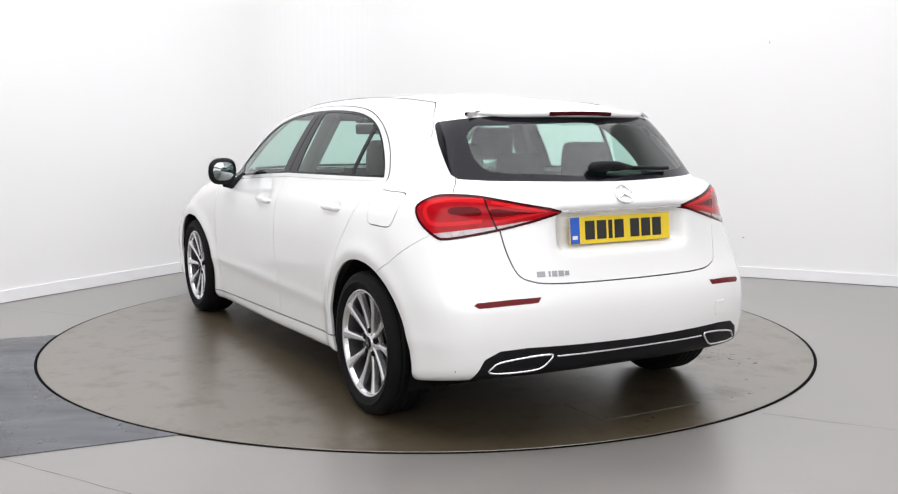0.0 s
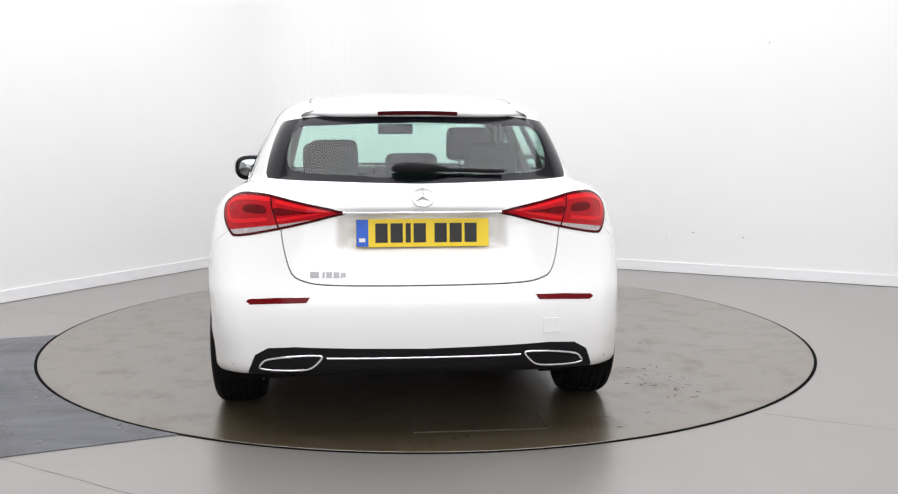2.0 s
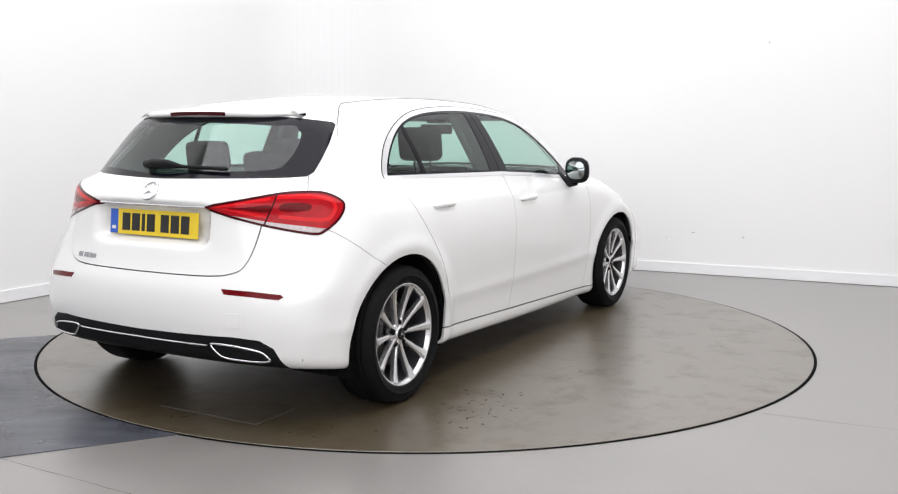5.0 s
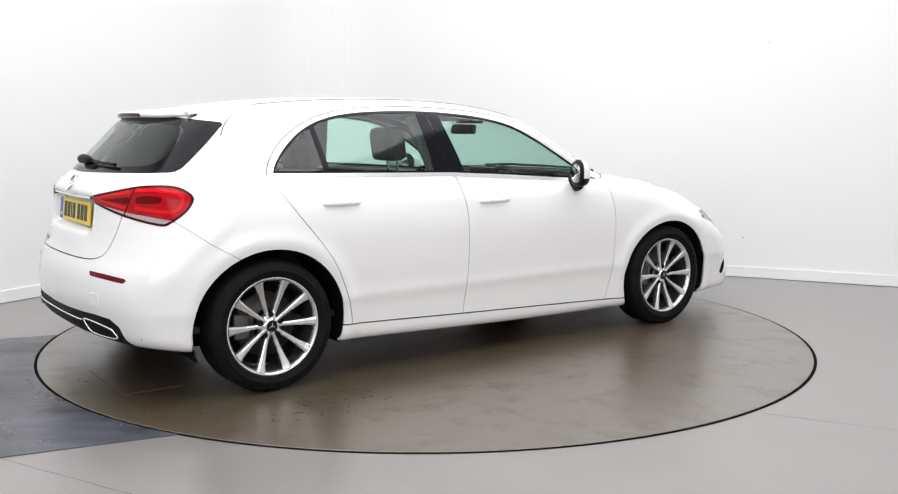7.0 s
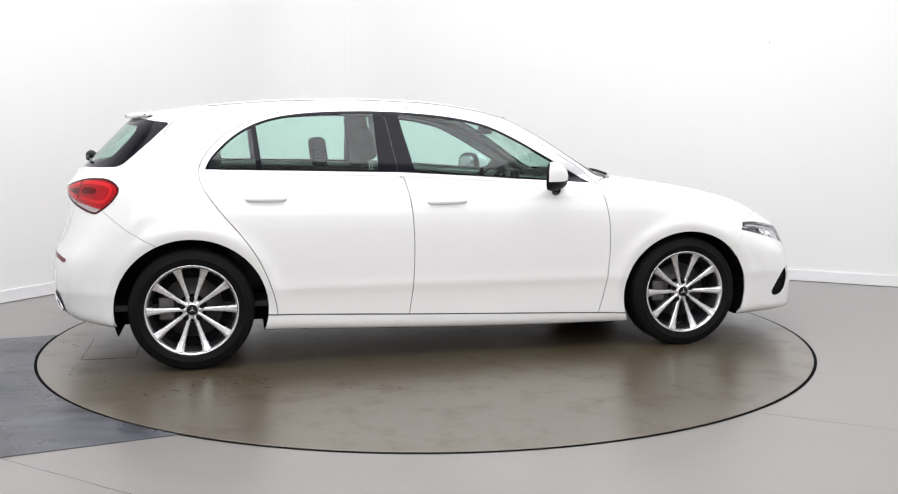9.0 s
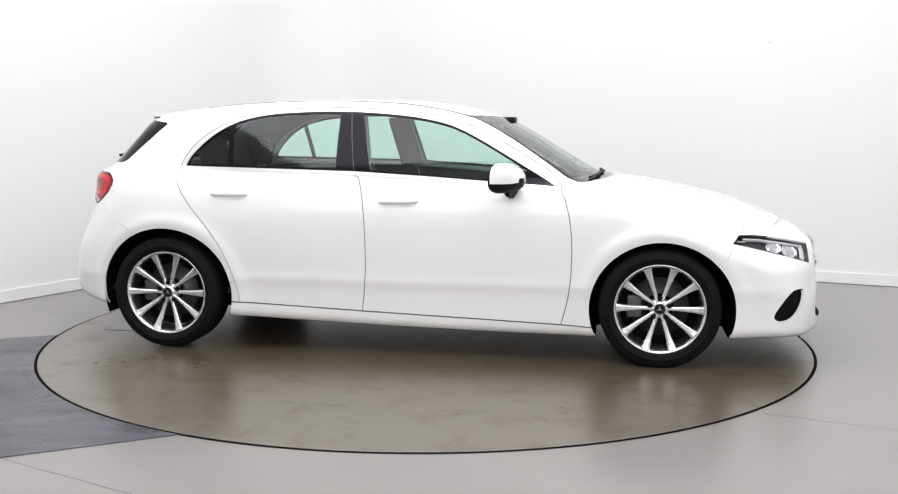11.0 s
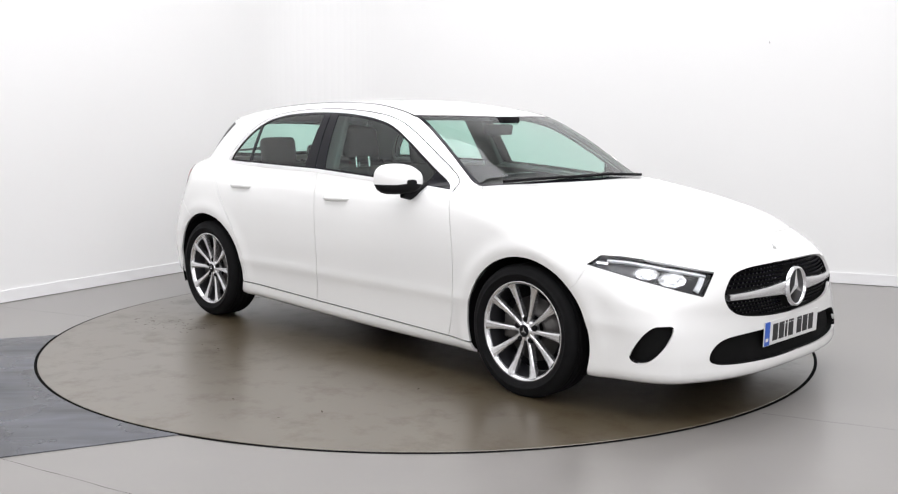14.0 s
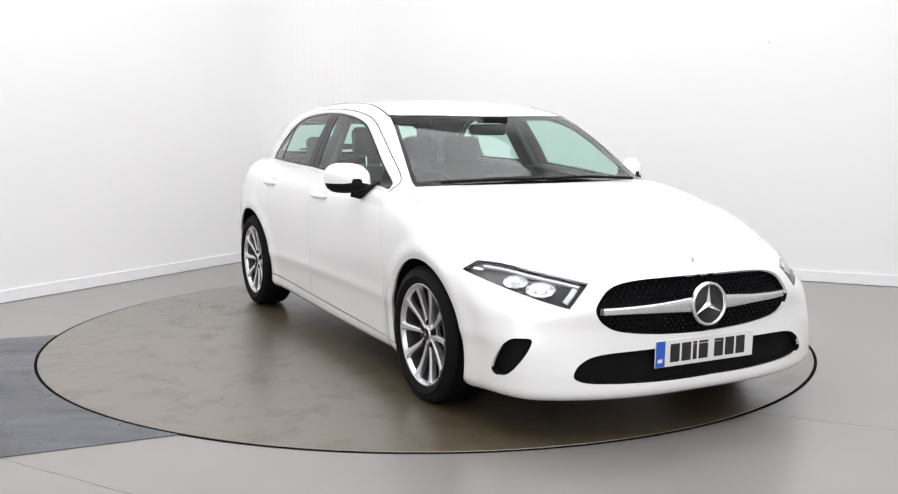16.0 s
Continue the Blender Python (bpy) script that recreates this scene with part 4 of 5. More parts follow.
def taper_tube(bm, pts, radii, n=12):
    """A rounded rod of changing thickness."""
    rings = []
    for i, (p, rad) in enumerate(zip(pts, radii)):
        d = (pts[min(i + 1, len(pts) - 1)] - pts[max(i - 1, 0)]).normalized()
        u = d.cross(Vector((0, 0, 1))).normalized()
        v = d.cross(u)
        rings.append([bm.verts.new(p + rad * (u * math.cos(k * 2 * math.pi / n) + v * math.sin(k * 2 * math.pi / n))) for k in range(n)])
    for a, b in zip(rings, rings[1:]):
        for k in range(n):
            bm.faces.new((a[k], a[(k + 1) % n], b[(k + 1) % n], b[k]))
    bm.faces.new(rings[0])
    bm.faces.new(rings[-1])
    bmesh.ops.recalc_face_normals(bm, faces=bm.faces)


def badge(parent, centre, normal, r, depth, mats, name="emblem"):
    """A round badge: ring, disc and three tapered bars."""
    m = Matrix.Translation(centre) @ normal.to_track_quat("Z", "Y").to_matrix().to_4x4()
    bm = bmesh.new()
    lathe(bm, [(r * 0.86, 0), (r * 0.88, depth), (r * 0.94, depth * 1.25), (r, depth), (r * 1.02, 0)], 40, "z")
    bmesh.ops.transform(bm, matrix=m, verts=bm.verts)
    ring = part(name, bm, mats[0], parent, "round chrome badge")
    if mats[1]:
        bm = bmesh.new()
        lathe(bm, [(0.0002, depth * 0.4), (r * 0.9, depth * 0.35), (r * 0.9, 0)], 40, "z")
        bmesh.ops.transform(bm, matrix=m, verts=bm.verts)
        part("disc", bm, mats[1], ring)
    for k in range(3):
        a = math.pi / 2 + k * 2 * math.pi / 3
        d, s = Vector((math.cos(a), math.sin(a), 0)), Vector((-math.sin(a), math.cos(a), 0))
        bm = bmesh.new()
        tip = bm.verts.new(d * r * 0.9 + Vector((0, 0, depth * 0.6)))
        l, q = bm.verts.new(d * r * 0.06 + s * r * 0.13 + Vector((0, 0, depth * 0.4))), bm.verts.new(d * r * 0.06 - s * r * 0.13 + Vector((0, 0, depth * 0.4)))
        c, b = bm.verts.new(Vector((0, 0, depth * 1.3))), bm.verts.new(-d * r * 0.1 + Vector((0, 0, depth * 0.4)))
        for t in ((tip, l, c), (tip, c, q), (c, l, b), (c, b, q)):
            bm.faces.new(t)
        bmesh.ops.recalc_face_normals(bm, faces=bm.faces)
        bmesh.ops.transform(bm, matrix=m, verts=bm.verts)
        part("bar", bm, mats[0], ring, "", False)
    return ring


def plate(root, name, centre, out, face_mat, label, tilt):
    """A number plate with a blue band and plain bars for characters."""
    m = Matrix.Translation(centre) @ (Matrix.Rotation(math.pi / 2 * out, 4, "Z") @ Matrix.Rotation(math.pi / 2 - tilt, 4, "X"))
    bm = bmesh.new()
    box(bm, -0.26, 0.26, -0.0555, 0.0555, 0, 0.006, 0.003)
    bmesh.ops.transform(bm, matrix=m, verts=bm.verts)
    ob = part(name, bm, face_mat, root, label, False)
    bm = bmesh.new()
    box(bm, -0.2585, -0.212, -0.0535, 0.0535, 0.006, 0.0066)
    bmesh.ops.transform(bm, matrix=m, verts=bm.verts)
    band = part("blue_band", bm, BLUE, ob, "", False)
    bm = bmesh.new()
    box(bm, -0.248, -0.224, -0.035, -0.02, 0.0066, 0.0069)
    bmesh.ops.transform(bm, matrix=m, verts=bm.verts)
    part("band_mark", bm, WHITEPLATE, band, "", False)
    x = -0.185
    for k in range(7):
        w = 0.020 if k == 2 else 0.048
        bm = bmesh.new()
        box(bm, x, x + w, -0.038, 0.038, 0.006, 0.0068)
        bmesh.ops.transform(bm, matrix=m, verts=bm.verts)
        part("character_bar", bm, INK, ob, "", False)
        x += w + (0.034 if k == 3 else 0.011)
    return ob


def wheel(root, x, z, sgn, first=None):
    """Tyre, ten-spoke rim, hub and brake. Outer face towards +y before mirroring."""
    hub = new("wheel")
    hub.parent = root
    tagged(hub, "black road tyre on a silver ten-spoke alloy wheel")
    hub.matrix_basis = pose(x, sgn * 0.872, z, 0, 0, 0 if sgn > 0 else 180) @ Matrix.Diagonal((1.03, 1, 1.024, 1))
    if first:
        for o in first.children:
            c = o.copy()
            scene.collection.objects.link(c)
            c.parent = hub
        return hub
    bm = bmesh.new()
    prof = [(0.222, -0.185), (0.235, -0.196), (0.265, -0.203), (0.288, -0.198), (0.300, -0.182), (0.304, -0.165)]
    for k in range(4):
        y = -0.150 + k * 0.033
        prof += [(0.3055, y - 0.010), (0.306, y), (0.306, y + 0.012), (0.299, y + 0.0145), (0.299, y + 0.0185), (0.306, y + 0.021)]
    prof += [(0.3055, -0.025), (0.301, -0.012), (0.291, 0.000), (0.277, 0.007), (0.262, 0.009), (0.2615, 0.0105), (0.258, 0.0105), (0.257, 0.009), (0.243, 0.006), (0.231, 0.000), (0.226, -0.010)]
    lathe(bm, prof, 96)
    part("tyre", bm, RUBBER, hub)
    bm = bmesh.new()
    lathe(bm, [(0.222, -0.19), (0.205, -0.17), (0.198, -0.09), (0.203, -0.045), (0.208, -0.022)], 96)
    part("rim_barrel", bm, GREYPLASTIC, hub, "shaded inner rim barrel")
    bm = bmesh.new()
    lathe(bm, [(0.209, -0.030), (0.213, -0.018), (0.217, -0.009), (0.222, -0.004), (0.2270, -0.002), (0.2292, -0.005), (0.2290, -0.012), (0.225, -0.014)], 96)
    part("rim", bm, ALLOY, hub, "silver alloy rim")
    spoke_bm = bmesh.new()
    rows = []
    for r, w, y, t in ((0.030, 0.0085, -0.030, 0.030), (0.070, 0.0090, -0.031, 0.028), (0.120, 0.0108, -0.025, 0.026), (0.165, 0.0140, -0.017, 0.024), (0.196, 0.0180, -0.010, 0.022), (0.217, 0.0220, -0.003, 0.016)):
        rows.append([spoke_bm.verts.new(c) for c in ((-w * 1.1, y - t, r), (-w, y - 0.004, r), (-w * 0.45, y, r), (w * 0.45, y, r), (w, y - 0.004, r), (w * 1.1, y - t, r))])
    for a, b in zip(rows, rows[1:]):
        for k in range(6):
            spoke_bm.faces.new((a[k], a[(k + 1) % 6], b[(k + 1) % 6], b[k]))
    bmesh.ops.recalc_face_normals(spoke_bm, faces=spoke_bm.faces)
    spoke = mesh_from("spoke", spoke_bm, ALLOY, False)
    for k in range(10):
        ob = new("spoke", spoke)
        ob.parent = hub
        ob.matrix_basis = pose(0, 0, 0, 0, 36 * k + 18, 0)
    bm = bmesh.new()
    lathe(bm, [(0.0002, -0.022), (0.024, -0.023), (0.031, -0.026), (0.033, -0.033), (0.040, -0.033), (0.047, -0.037), (0.053, -0.045), (0.056, -0.07)], 48)
    part("hub", bm, ALLOY, hub)
    bm = bmesh.new()
    lathe(bm, [(0.0002, -0.0195), (0.022, -0.020), (0.027, -0.0225)], 32)
    cap = part("hub_cap", bm, SATIN, hub, "dark hub cap")
    for k in range(3):
        bm = bmesh.new()
        vs = [bm.verts.new(c) for c in ((0.0025, -0.0192, 0), (-0.0025, -0.0192, 0), (0, -0.0192, 0.020))]
        lo = [bm.verts.new((v.co.x, -0.0225, v.co.z)) for v in vs]
        bm.faces.new(vs)
        for i in range(3):
            bm.faces.new((vs[i], lo[i], lo[(i + 1) % 3], vs[(i + 1) % 3]))
        bmesh.ops.transform(bm, matrix=pose(0, 0, 0, 0, 120 * k, 0), verts=bm.verts)
        part("cap_bar", bm, CHROME, hub, "", False)
    bolt = None
    for k in range(5):
        if bolt is None:
            bm = bmesh.new()
            lathe(bm, [(0.0002, -0.0265), (0.010, -0.0265), (0.0125, -0.029), (0.0125, -0.045)], 12)
            bolt = mesh_from("wheel_bolt", bm, UNDER)
        ob = new("wheel_bolt", bolt)
        ob.parent = hub
        ob.matrix_basis = Matrix.Rotation(math.radians(72 * k), 4, "Y") @ Matrix.Translation((0, 0, 0.0515))
    bm = bmesh.new()
    lathe(bm, [(0.07, -0.075), (0.075, -0.095), (0.150, -0.095), (0.151, -0.118), (0.075, -0.118)], 64)
    part("brake_disc", bm, STEEL, hub, "grey steel brake disc")
    bm = bmesh.new()
    lathe(bm, [(0.0002, -0.13), (0.199, -0.13)], 48)
    part("backing_plate", bm, UNDER, hub)
    bm = bmesh.new()
    box(bm, 0.085, 0.165, -0.135, -0.072, -0.06, 0.06, 0.012)
    part("brake_caliper", bm, STEEL, hub, "grey brake caliper")
    return hub


def wheel_well(root, x, z, rx, rz, sgn):
    bm = bmesh.new()
    n = 40
    prev = None
    for i in range(n + 1):
        a = -0.35 + (math.pi + 0.7) * i / n
        c, s = (rx + 0.004) * math.cos(a), (rz + 0.004) * math.sin(a)
        row = [bm.verts.new((x + c, sgn * y, max(z + s, 0.13))) for y in (0.84, 0.52)]
        if prev:
            bm.faces.new((prev[0], prev[1], row[1], row[0]))
        prev = row
    cap = [v for v in bm.verts if abs(abs(v.co.y) - 0.52) < 1e-6]
    bm.faces.new(cap)
    part("wheel_arch_liner", bm, UNDER, root, "black wheel arch liner", False)


SWEEP = 0.5


def door_mirror(root, sgn):
    """Wing mirror: white cap, black lower shell and arm, mirror glass facing back."""
    def blob(name, mat, rows, parent, label=""):
        bm = bmesh.new()
        rings = []
        n = 20
        for x, cy, cz, ry, rz in rows:
            ring = []
            for k in range(n):
                a = 2 * math.pi * k / n
                c, s = math.cos(a), math.sin(a)
                e = 0.72
                yy = cy + ry * math.copysign(abs(c) ** e, c)
                ring.append(bm.verts.new((x - SWEEP * (yy - 0.90), sgn * yy, cz + rz * math.copysign(abs(s) ** e, s))))
            rings.append(ring)
        for a, b in zip(rings, rings[1:]):
            for k in range(n):
                bm.faces.new((a[k], a[(k + 1) % n], b[(k + 1) % n], b[k]))
        bm.faces.new(rings[0])
        bm.faces.new(rings[-1])
        bmesh.ops.recalc_face_normals(bm, faces=bm.faces)
        return part(name, bm, mat, parent, label)
    def scaled(rows):
        return [(0.575 + (x - 0.553) * 0.72, cy, cz - 0.006, ry, rz * 1.08) for x, cy, cz, ry, rz in rows]
    head = scaled([(0.488, 0.912, 0.982, 0.086, 0.066), (0.51, 0.912, 0.982, 0.094, 0.071), (0.55, 0.908, 0.981, 0.092, 0.068), (0.595, 0.898, 0.976, 0.078, 0.055), (0.622, 0.89, 0.971, 0.054, 0.036), (0.634, 0.886, 0.968, 0.02, 0.012)])
    ob = blob("door_mirror", SATIN, head, root, "white-capped door mirror with black lower shell")
    bm = bmesh.new()
    # painted cap over the upper part of the head
    rows = []
    for x, cy, cz, ry, rz in head[1:]:
        row = []
        for k in range(15):
            a = math.radians(-10 + 200 * k / 14)
            c, s = math.cos(a), math.sin(a)
            yy = cy + (ry + 0.004) * math.copysign(abs(c) ** 0.72, c)
            row.append(bm.verts.new((x + 0.002 - SWEEP * (yy - 0.90), sgn * yy, cz + (rz + 0.004) * math.copysign(abs(s) ** 0.72, s))))
        rows.append(row)
    for a, b in zip(rows, rows[1:]):
        for k in range(14):
            bm.faces.new((a[k], a[k + 1], b[k + 1], b[k]))
    bmesh.ops.recalc_face_normals(bm, faces=bm.faces)
    part("cap", bm, PAINT, ob, "white painted mirror cap")
    blob("glass", MIRROR, scaled([(0.484, 0.912, 0.985, 0.070, 0.050), (0.490, 0.912, 0.985, 0.070, 0.050)]), ob, "mirror glass")
    bm = bmesh.new()
    ribbon_tube(bm, [Vector((0.575, sgn * 0.89, 0.905)), Vector((0.585, sgn * 0.855, 0.893)), Vector((0.60, sgn * 0.80, 0.918)), Vector((0.62, sgn * 0.755, 0.945))], 0.024, False, 10)
    part("arm", bm, SATIN, ob)


def door_handle(root, x0, x1, z, sgn, slope):
    bm = bmesh.new()
    rings = []
    n = 14
    for i in range(n + 1):
        t = i / n
        x = x0 + (x1 - x0) * t
        zz = z + slope * (t - 0.5)
        xs = np.linspace(0.95, 0.6, 400)
        f = body_field(np.full_like(xs, x), xs, np.full_like(xs, zz))
        y = xs[int(np.argmax(f < 0))]
        out = 0.030 * min(1, (math.sin(math.pi * min(max(t, 0.0), 1.0)) * 1.9) ** 0.8) - 0.006
        h = 0.0155 * (0.7 + 0.3 * math.sin(math.pi * t)) * (1 if 0 < i < n else 0.4)
        rings.append([bm.verts.new((x, sgn * (y + out + dy), zz + dz)) for dy, dz in ((0.004, -h * 0.6), (0.006, 0), (0.002, h), (-0.010, h * 0.9), (-0.012, -h * 0.8), (-0.003, -h))])
    for a, b in zip(rings, rings[1:]):
        for k in range(6):
            bm.faces.new((a[k], a[(k + 1) % 6], b[(k + 1) % 6], b[k]))
    bm.faces.new(rings[0])
    bm.faces.new(rings[-1])
    bmesh.ops.recalc_face_normals(bm, faces=bm.faces)
    part("door_handle", bm, PAINT, root, "white body-coloured door handle")


def seat(root, x, y, top, rear=False):
    s = new("seat")
    s.parent = root
    tagged(s, "dark grey cloth car seat with headrest")
    w = 0.24
    bm = bmesh.new()
    box(bm, x - 0.26, x + 0.26, y - w, y + w, 0.36, 0.52, 0.05)
    part("seat_cushion", bm, CLOTH, s)
    bm = bmesh.new()
    box(bm, -0.06, 0.06, -w, w, 0, 0.54 if not rear else 0.48, 0.045, pose(x - 0.24, y, 0.47, 0, -16, 0))
    part("seat_back", bm, CLOTH, s)
    bm = bmesh.new()
    box(bm, -0.05, 0.05, -0.125, 0.125, 0.0, 0.185, 0.045, pose(x - (0.41 if not rear else 0.395), y, top, 0, -8, 0))
    head = part("headrest", bm, CLOTH, s)
    for dy in (-0.05, 0.05):
        bm = bmesh.new()
        ribbon_tube(bm, [Vector((x - 0.385, y + dy, top - 0.10)), Vector((x - 0.40, y + dy, top + 0.04))], 0.006, False, 8)
        part("headrest_post", bm, CHROME, s)


def cabin(root):
    seat(root, 0.02, -0.37, 1.055)
    seat(root, -0.18, 0.37, 0.99)
    for y in (-0.37, 0.37):
        seat(root, -0.86, y, 0.985, True)
    bm = bmesh.new()
    box(bm, -0.05, 0.05, -0.12, 0.12, 0, 0.12, 0.04, pose(-1.25, 0, 1.00, 0, -8, 0))
    part("headrest", bm, CLOTH, root, "dark middle headrest")
    bm = bmesh.new()
    prof = [(0.45, 0.50), (0.42, 0.72), (0.46, 0.83), (0.58, 0.895), (0.80, 0.905), (1.00, 0.90), (1.02, 0.50)]
    rows = [[bm.verts.new((x, y, z)) for x, z in prof] for y in (-0.70, -0.5, -0.2, 0.2, 0.5, 0.70)]
    for a, b in zip(rows, rows[1:]):
        for k in range(len(prof) - 1):
            bm.faces.new((a[k], a[k + 1], b[k + 1], b[k]))
    bmesh.ops.recalc_face_normals(bm, faces=bm.faces)
    part("dashboard", bm, TRIM, root, "black dashboard")
    bm = bmesh.new()
    c = Vector((0.36, -0.37, 0.83))
    m = Matrix.Translation(c) @ Matrix.Rotation(math.radians(-65), 4, "Y")
    ribbon_tube(bm, [m @ Vector((0.18 * math.cos(a), 0.18 * math.sin(a), 0)) for a in [2 * math.pi * i / 36 for i in range(36)]], 0.015)
    wheel_ob = part("steering_wheel", bm, TRIM, root, "black steering wheel")
    bm = bmesh.new()
    box(bm, -0.165, 0.165, -0.02, 0.02, -0.012, 0.008, 0.006, m @ pose(0, 0, 0, 0, 0, 90))
    box(bm, -0.06, 0.06, -0.06, 0.06, -0.02, 0.012, 0.012, m)
    part("spokes", bm, TRIM, wheel_ob)
    bm = bmesh.new()
    box(bm, -0.02, 0.02, -0.11, 0.11, -0.03, 0.03, 0.012, pose(0.41, 0.0, 1.225, 0, 10, 0))
    rv = part("interior_mirror", bm, SATIN, root, "black interior mirror")
    bm = bmesh.new()
    box(bm, 0.40, 0.52, -0.07, 0.07, 1.262, 1.30, 0.012)
    part("sensor_cover", bm, SATIN, rv)
    bm = bmesh.new()
    box(bm, 0.56, 0.60, -0.13, 0.13, 0.89, 0.98, 0.01)
    part("display_screen", bm, BLACK, root, "black dashboard display")
    bm = bmesh.new()
    box(bm, -1.95, 0.95, -0.75, 0.75, 0.30, 0.33)
    part("cabin_floor", bm, TRIM, root, "black carpeted cabin floor", False)
    for s in (-1, 1):
        bm = bmesh.new()
        box(bm, -0.075, 0.075, -0.02, 0.02, -0.34, 0.02, 0.012, Matrix.Translation((-0.335, s * 0.572, 1.285)) @ Matrix.Rotation(s * math.radians(25), 4, "X") @ Matrix.Rotation(math.radians(-10), 4, "Y"))
        part("pillar_trim", bm, PILLARTRIM, root, "grey inner pillar trim")
    bm = bmesh.new()
    box(bm, -1.80, -1.22, -0.62, 0.62, 0.93, 0.95, 0.008)
    part("parcel_shelf", bm, TRIM, root, "black parcel shelf")


def tail_details(root):
    p, n = on_skin(0, 0.968)
    badge(root, p, n, 0.045, 0.006, (CHROME, None))
    plate(root, "rear_number_plate", (-2.003, 0, 0.8285), -1, YELLOW, "yellow rear number plate", 0.10)
    # chrome grip strip above the plate
    bm = bmesh.new()
    pts = [on_skin(y, 0.913, True, -0.003)[0] for y in np.linspace(-0.31, 0.31, 13)]
    ribbon_tube(bm, pts, 0.006, False)
    part("tailgate_strip", bm, CHROME, root, "thin chrome strip above the number plate")
    # model badge as plain bars
    y = 0.437
    for w, h in ((0.034, 0.022), (0.008, 0.022), (0.022, 0.022), (0.022, 0.022), (0.018, 0.018)):
        y -= w / 2
        c, nn = on_skin(y, 0.672)
        bm = bmesh.new()
        box(bm, -w / 2, w / 2, -h / 2, h / 2, 0, 0.003, 0.001, Matrix.Translation(c) @ nn.to_track_quat("Z", "Y").to_matrix().to_4x4())
        part("badge_bar", bm, BADGEGREY, root, "small chrome badge bar", False)
        y -= w / 2 + (0.014 if w == 0.034 else 0.006)
    # towing eye cover
    c, nn = on_skin(-0.50, 0.462)
    bm = bmesh.new()
    box(bm, -0.034, 0.034, -0.030, 0.030, -0.004, 0.0022, 0.0016, Matrix.Translation(c) @ nn.to_track_quat("Z", "Y").to_matrix().to_4x4())
    part("towing_eye_cover", bm, PAINT, root, "small square white bumper cover", False)
    # exhaust trims
    for s in (-1, 1):
        outline = spline([(0.636, 0.302), (0.628, 0.320), (0.600, 0.340), (0.50, 0.357), (0.405, 0.362), (0.395, 0.352), (0.428, 0.316), (0.47, 0.302), (0.58, 0.296)], True, 3)
        pts = [on_skin(y * s, z, True, -0.004)[0] for y, z in outline]
        bm = bmesh.new()
        ribbon_tube(bm, pts, 0.0048)
        ex = part("exhaust_trim", bm, CHROME, root, "chrome-framed exhaust trim")
        bm = bmesh.new()
        a, b = [bm.verts.new(p) for p in pts], [bm.verts.new(p + Vector((0.05, 0, 0))) for p in pts]
        for i in range(len(a)):
            bm.faces.new((a[i], a[(i + 1) % len(a)], b[(i + 1) % len(a)], b[i]))
        bm.faces.new(b)
        part("exhaust_inner", bm, UNDER, ex)
    bm = bmesh.new()
    ribbon_tube(bm, [on_skin(y, 0.352, True, -0.004)[0] for y in np.linspace(-0.375, 0.375, 21)], 0.0045, False)
    part("diffuser_strip", bm, CHROME, root, "thin chrome diffuser strip")
    # spoiler: a wedge that goes on from the roof
    bm = bmesh.new()
    ys = np.linspace(-0.485, 0.485, 31)
    rows = []

    def roof_height(x, y):
        zs = np.linspace(1.45, 1.1, 700)
        return float(zs[int(np.argmax(body_field(np.full_like(zs, x), np.full_like(zs, abs(y)), zs) < 0))])
    for y in ys:
        e = abs(y) / 0.485
        back = -1.735 + 0.12 * e ** 2 + 0.07 * e ** 8
        z1, z2 = roof_height(-1.42, y), roof_height(-1.54, y)
        top = lambda x: z1 + (x + 1.42) * (z1 - z2) / 0.12 * 0.93
        rows.append([bm.verts.new(c) for c in ((-1.42, y, z1 - 0.004), (-1.48, y, top(-1.48) + 0.001), (-1.60, y, top(-1.60) + 0.003), (back + 0.02, y, top(back + 0.02) + 0.004), (back, y, top(back) - 0.001),
                                               (back + 0.004, y, top(back) - 0.003 - 0.016 * (1 - e ** 6)), (back + 0.03, y, top(back) - 0.004 - 0.020 * (1 - e ** 6)), (-1.53, y, top(-1.53) - 0.01 - 0.06 * (1 - e ** 6)))])
    for a, b in zip(rows, rows[1:]):
        for k in range(7):
            bm.faces.new((a[k], a[k + 1], b[k + 1], b[k]))
    for r in (rows[0], rows[-1]):
        for v in r:
            v.co.z -= 0.009
    bmesh.ops.recalc_face_normals(bm, faces=bm.faces)
    sp = part("roof_spoiler", bm, PAINT, root, "white roof spoiler above the rear window")
    bm = bmesh.new()
    zz = roof_height(-1.42, 0) + (-1.735 + 1.42) * (roof_height(-1.42, 0) - roof_height(-1.54, 0)) / 0.12 * 0.93 - 0.003
    pts = []
    prev = None
    for y in np.linspace(-0.165, 0.165, 13):
        x = -1.735 + 0.12 * (abs(y) / 0.485) ** 2 - 0.002
        z = zz - 0.042 * (y / 0.6) ** 2 + 0.0
        row = [bm.verts.new(c) for c in ((x, y, z + 0.003), (x + 0.003, y, z - 0.014), (x + 0.02, y, z - 0.014), (x + 0.02, y, z + 0.003))]
        if prev:
            for k in range(4):
                bm.faces.new((prev[k], prev[(k + 1) % 4], row[(k + 1) % 4], row[k]))
        prev = row
    bmesh.ops.recalc_face_normals(bm, faces=bm.faces)
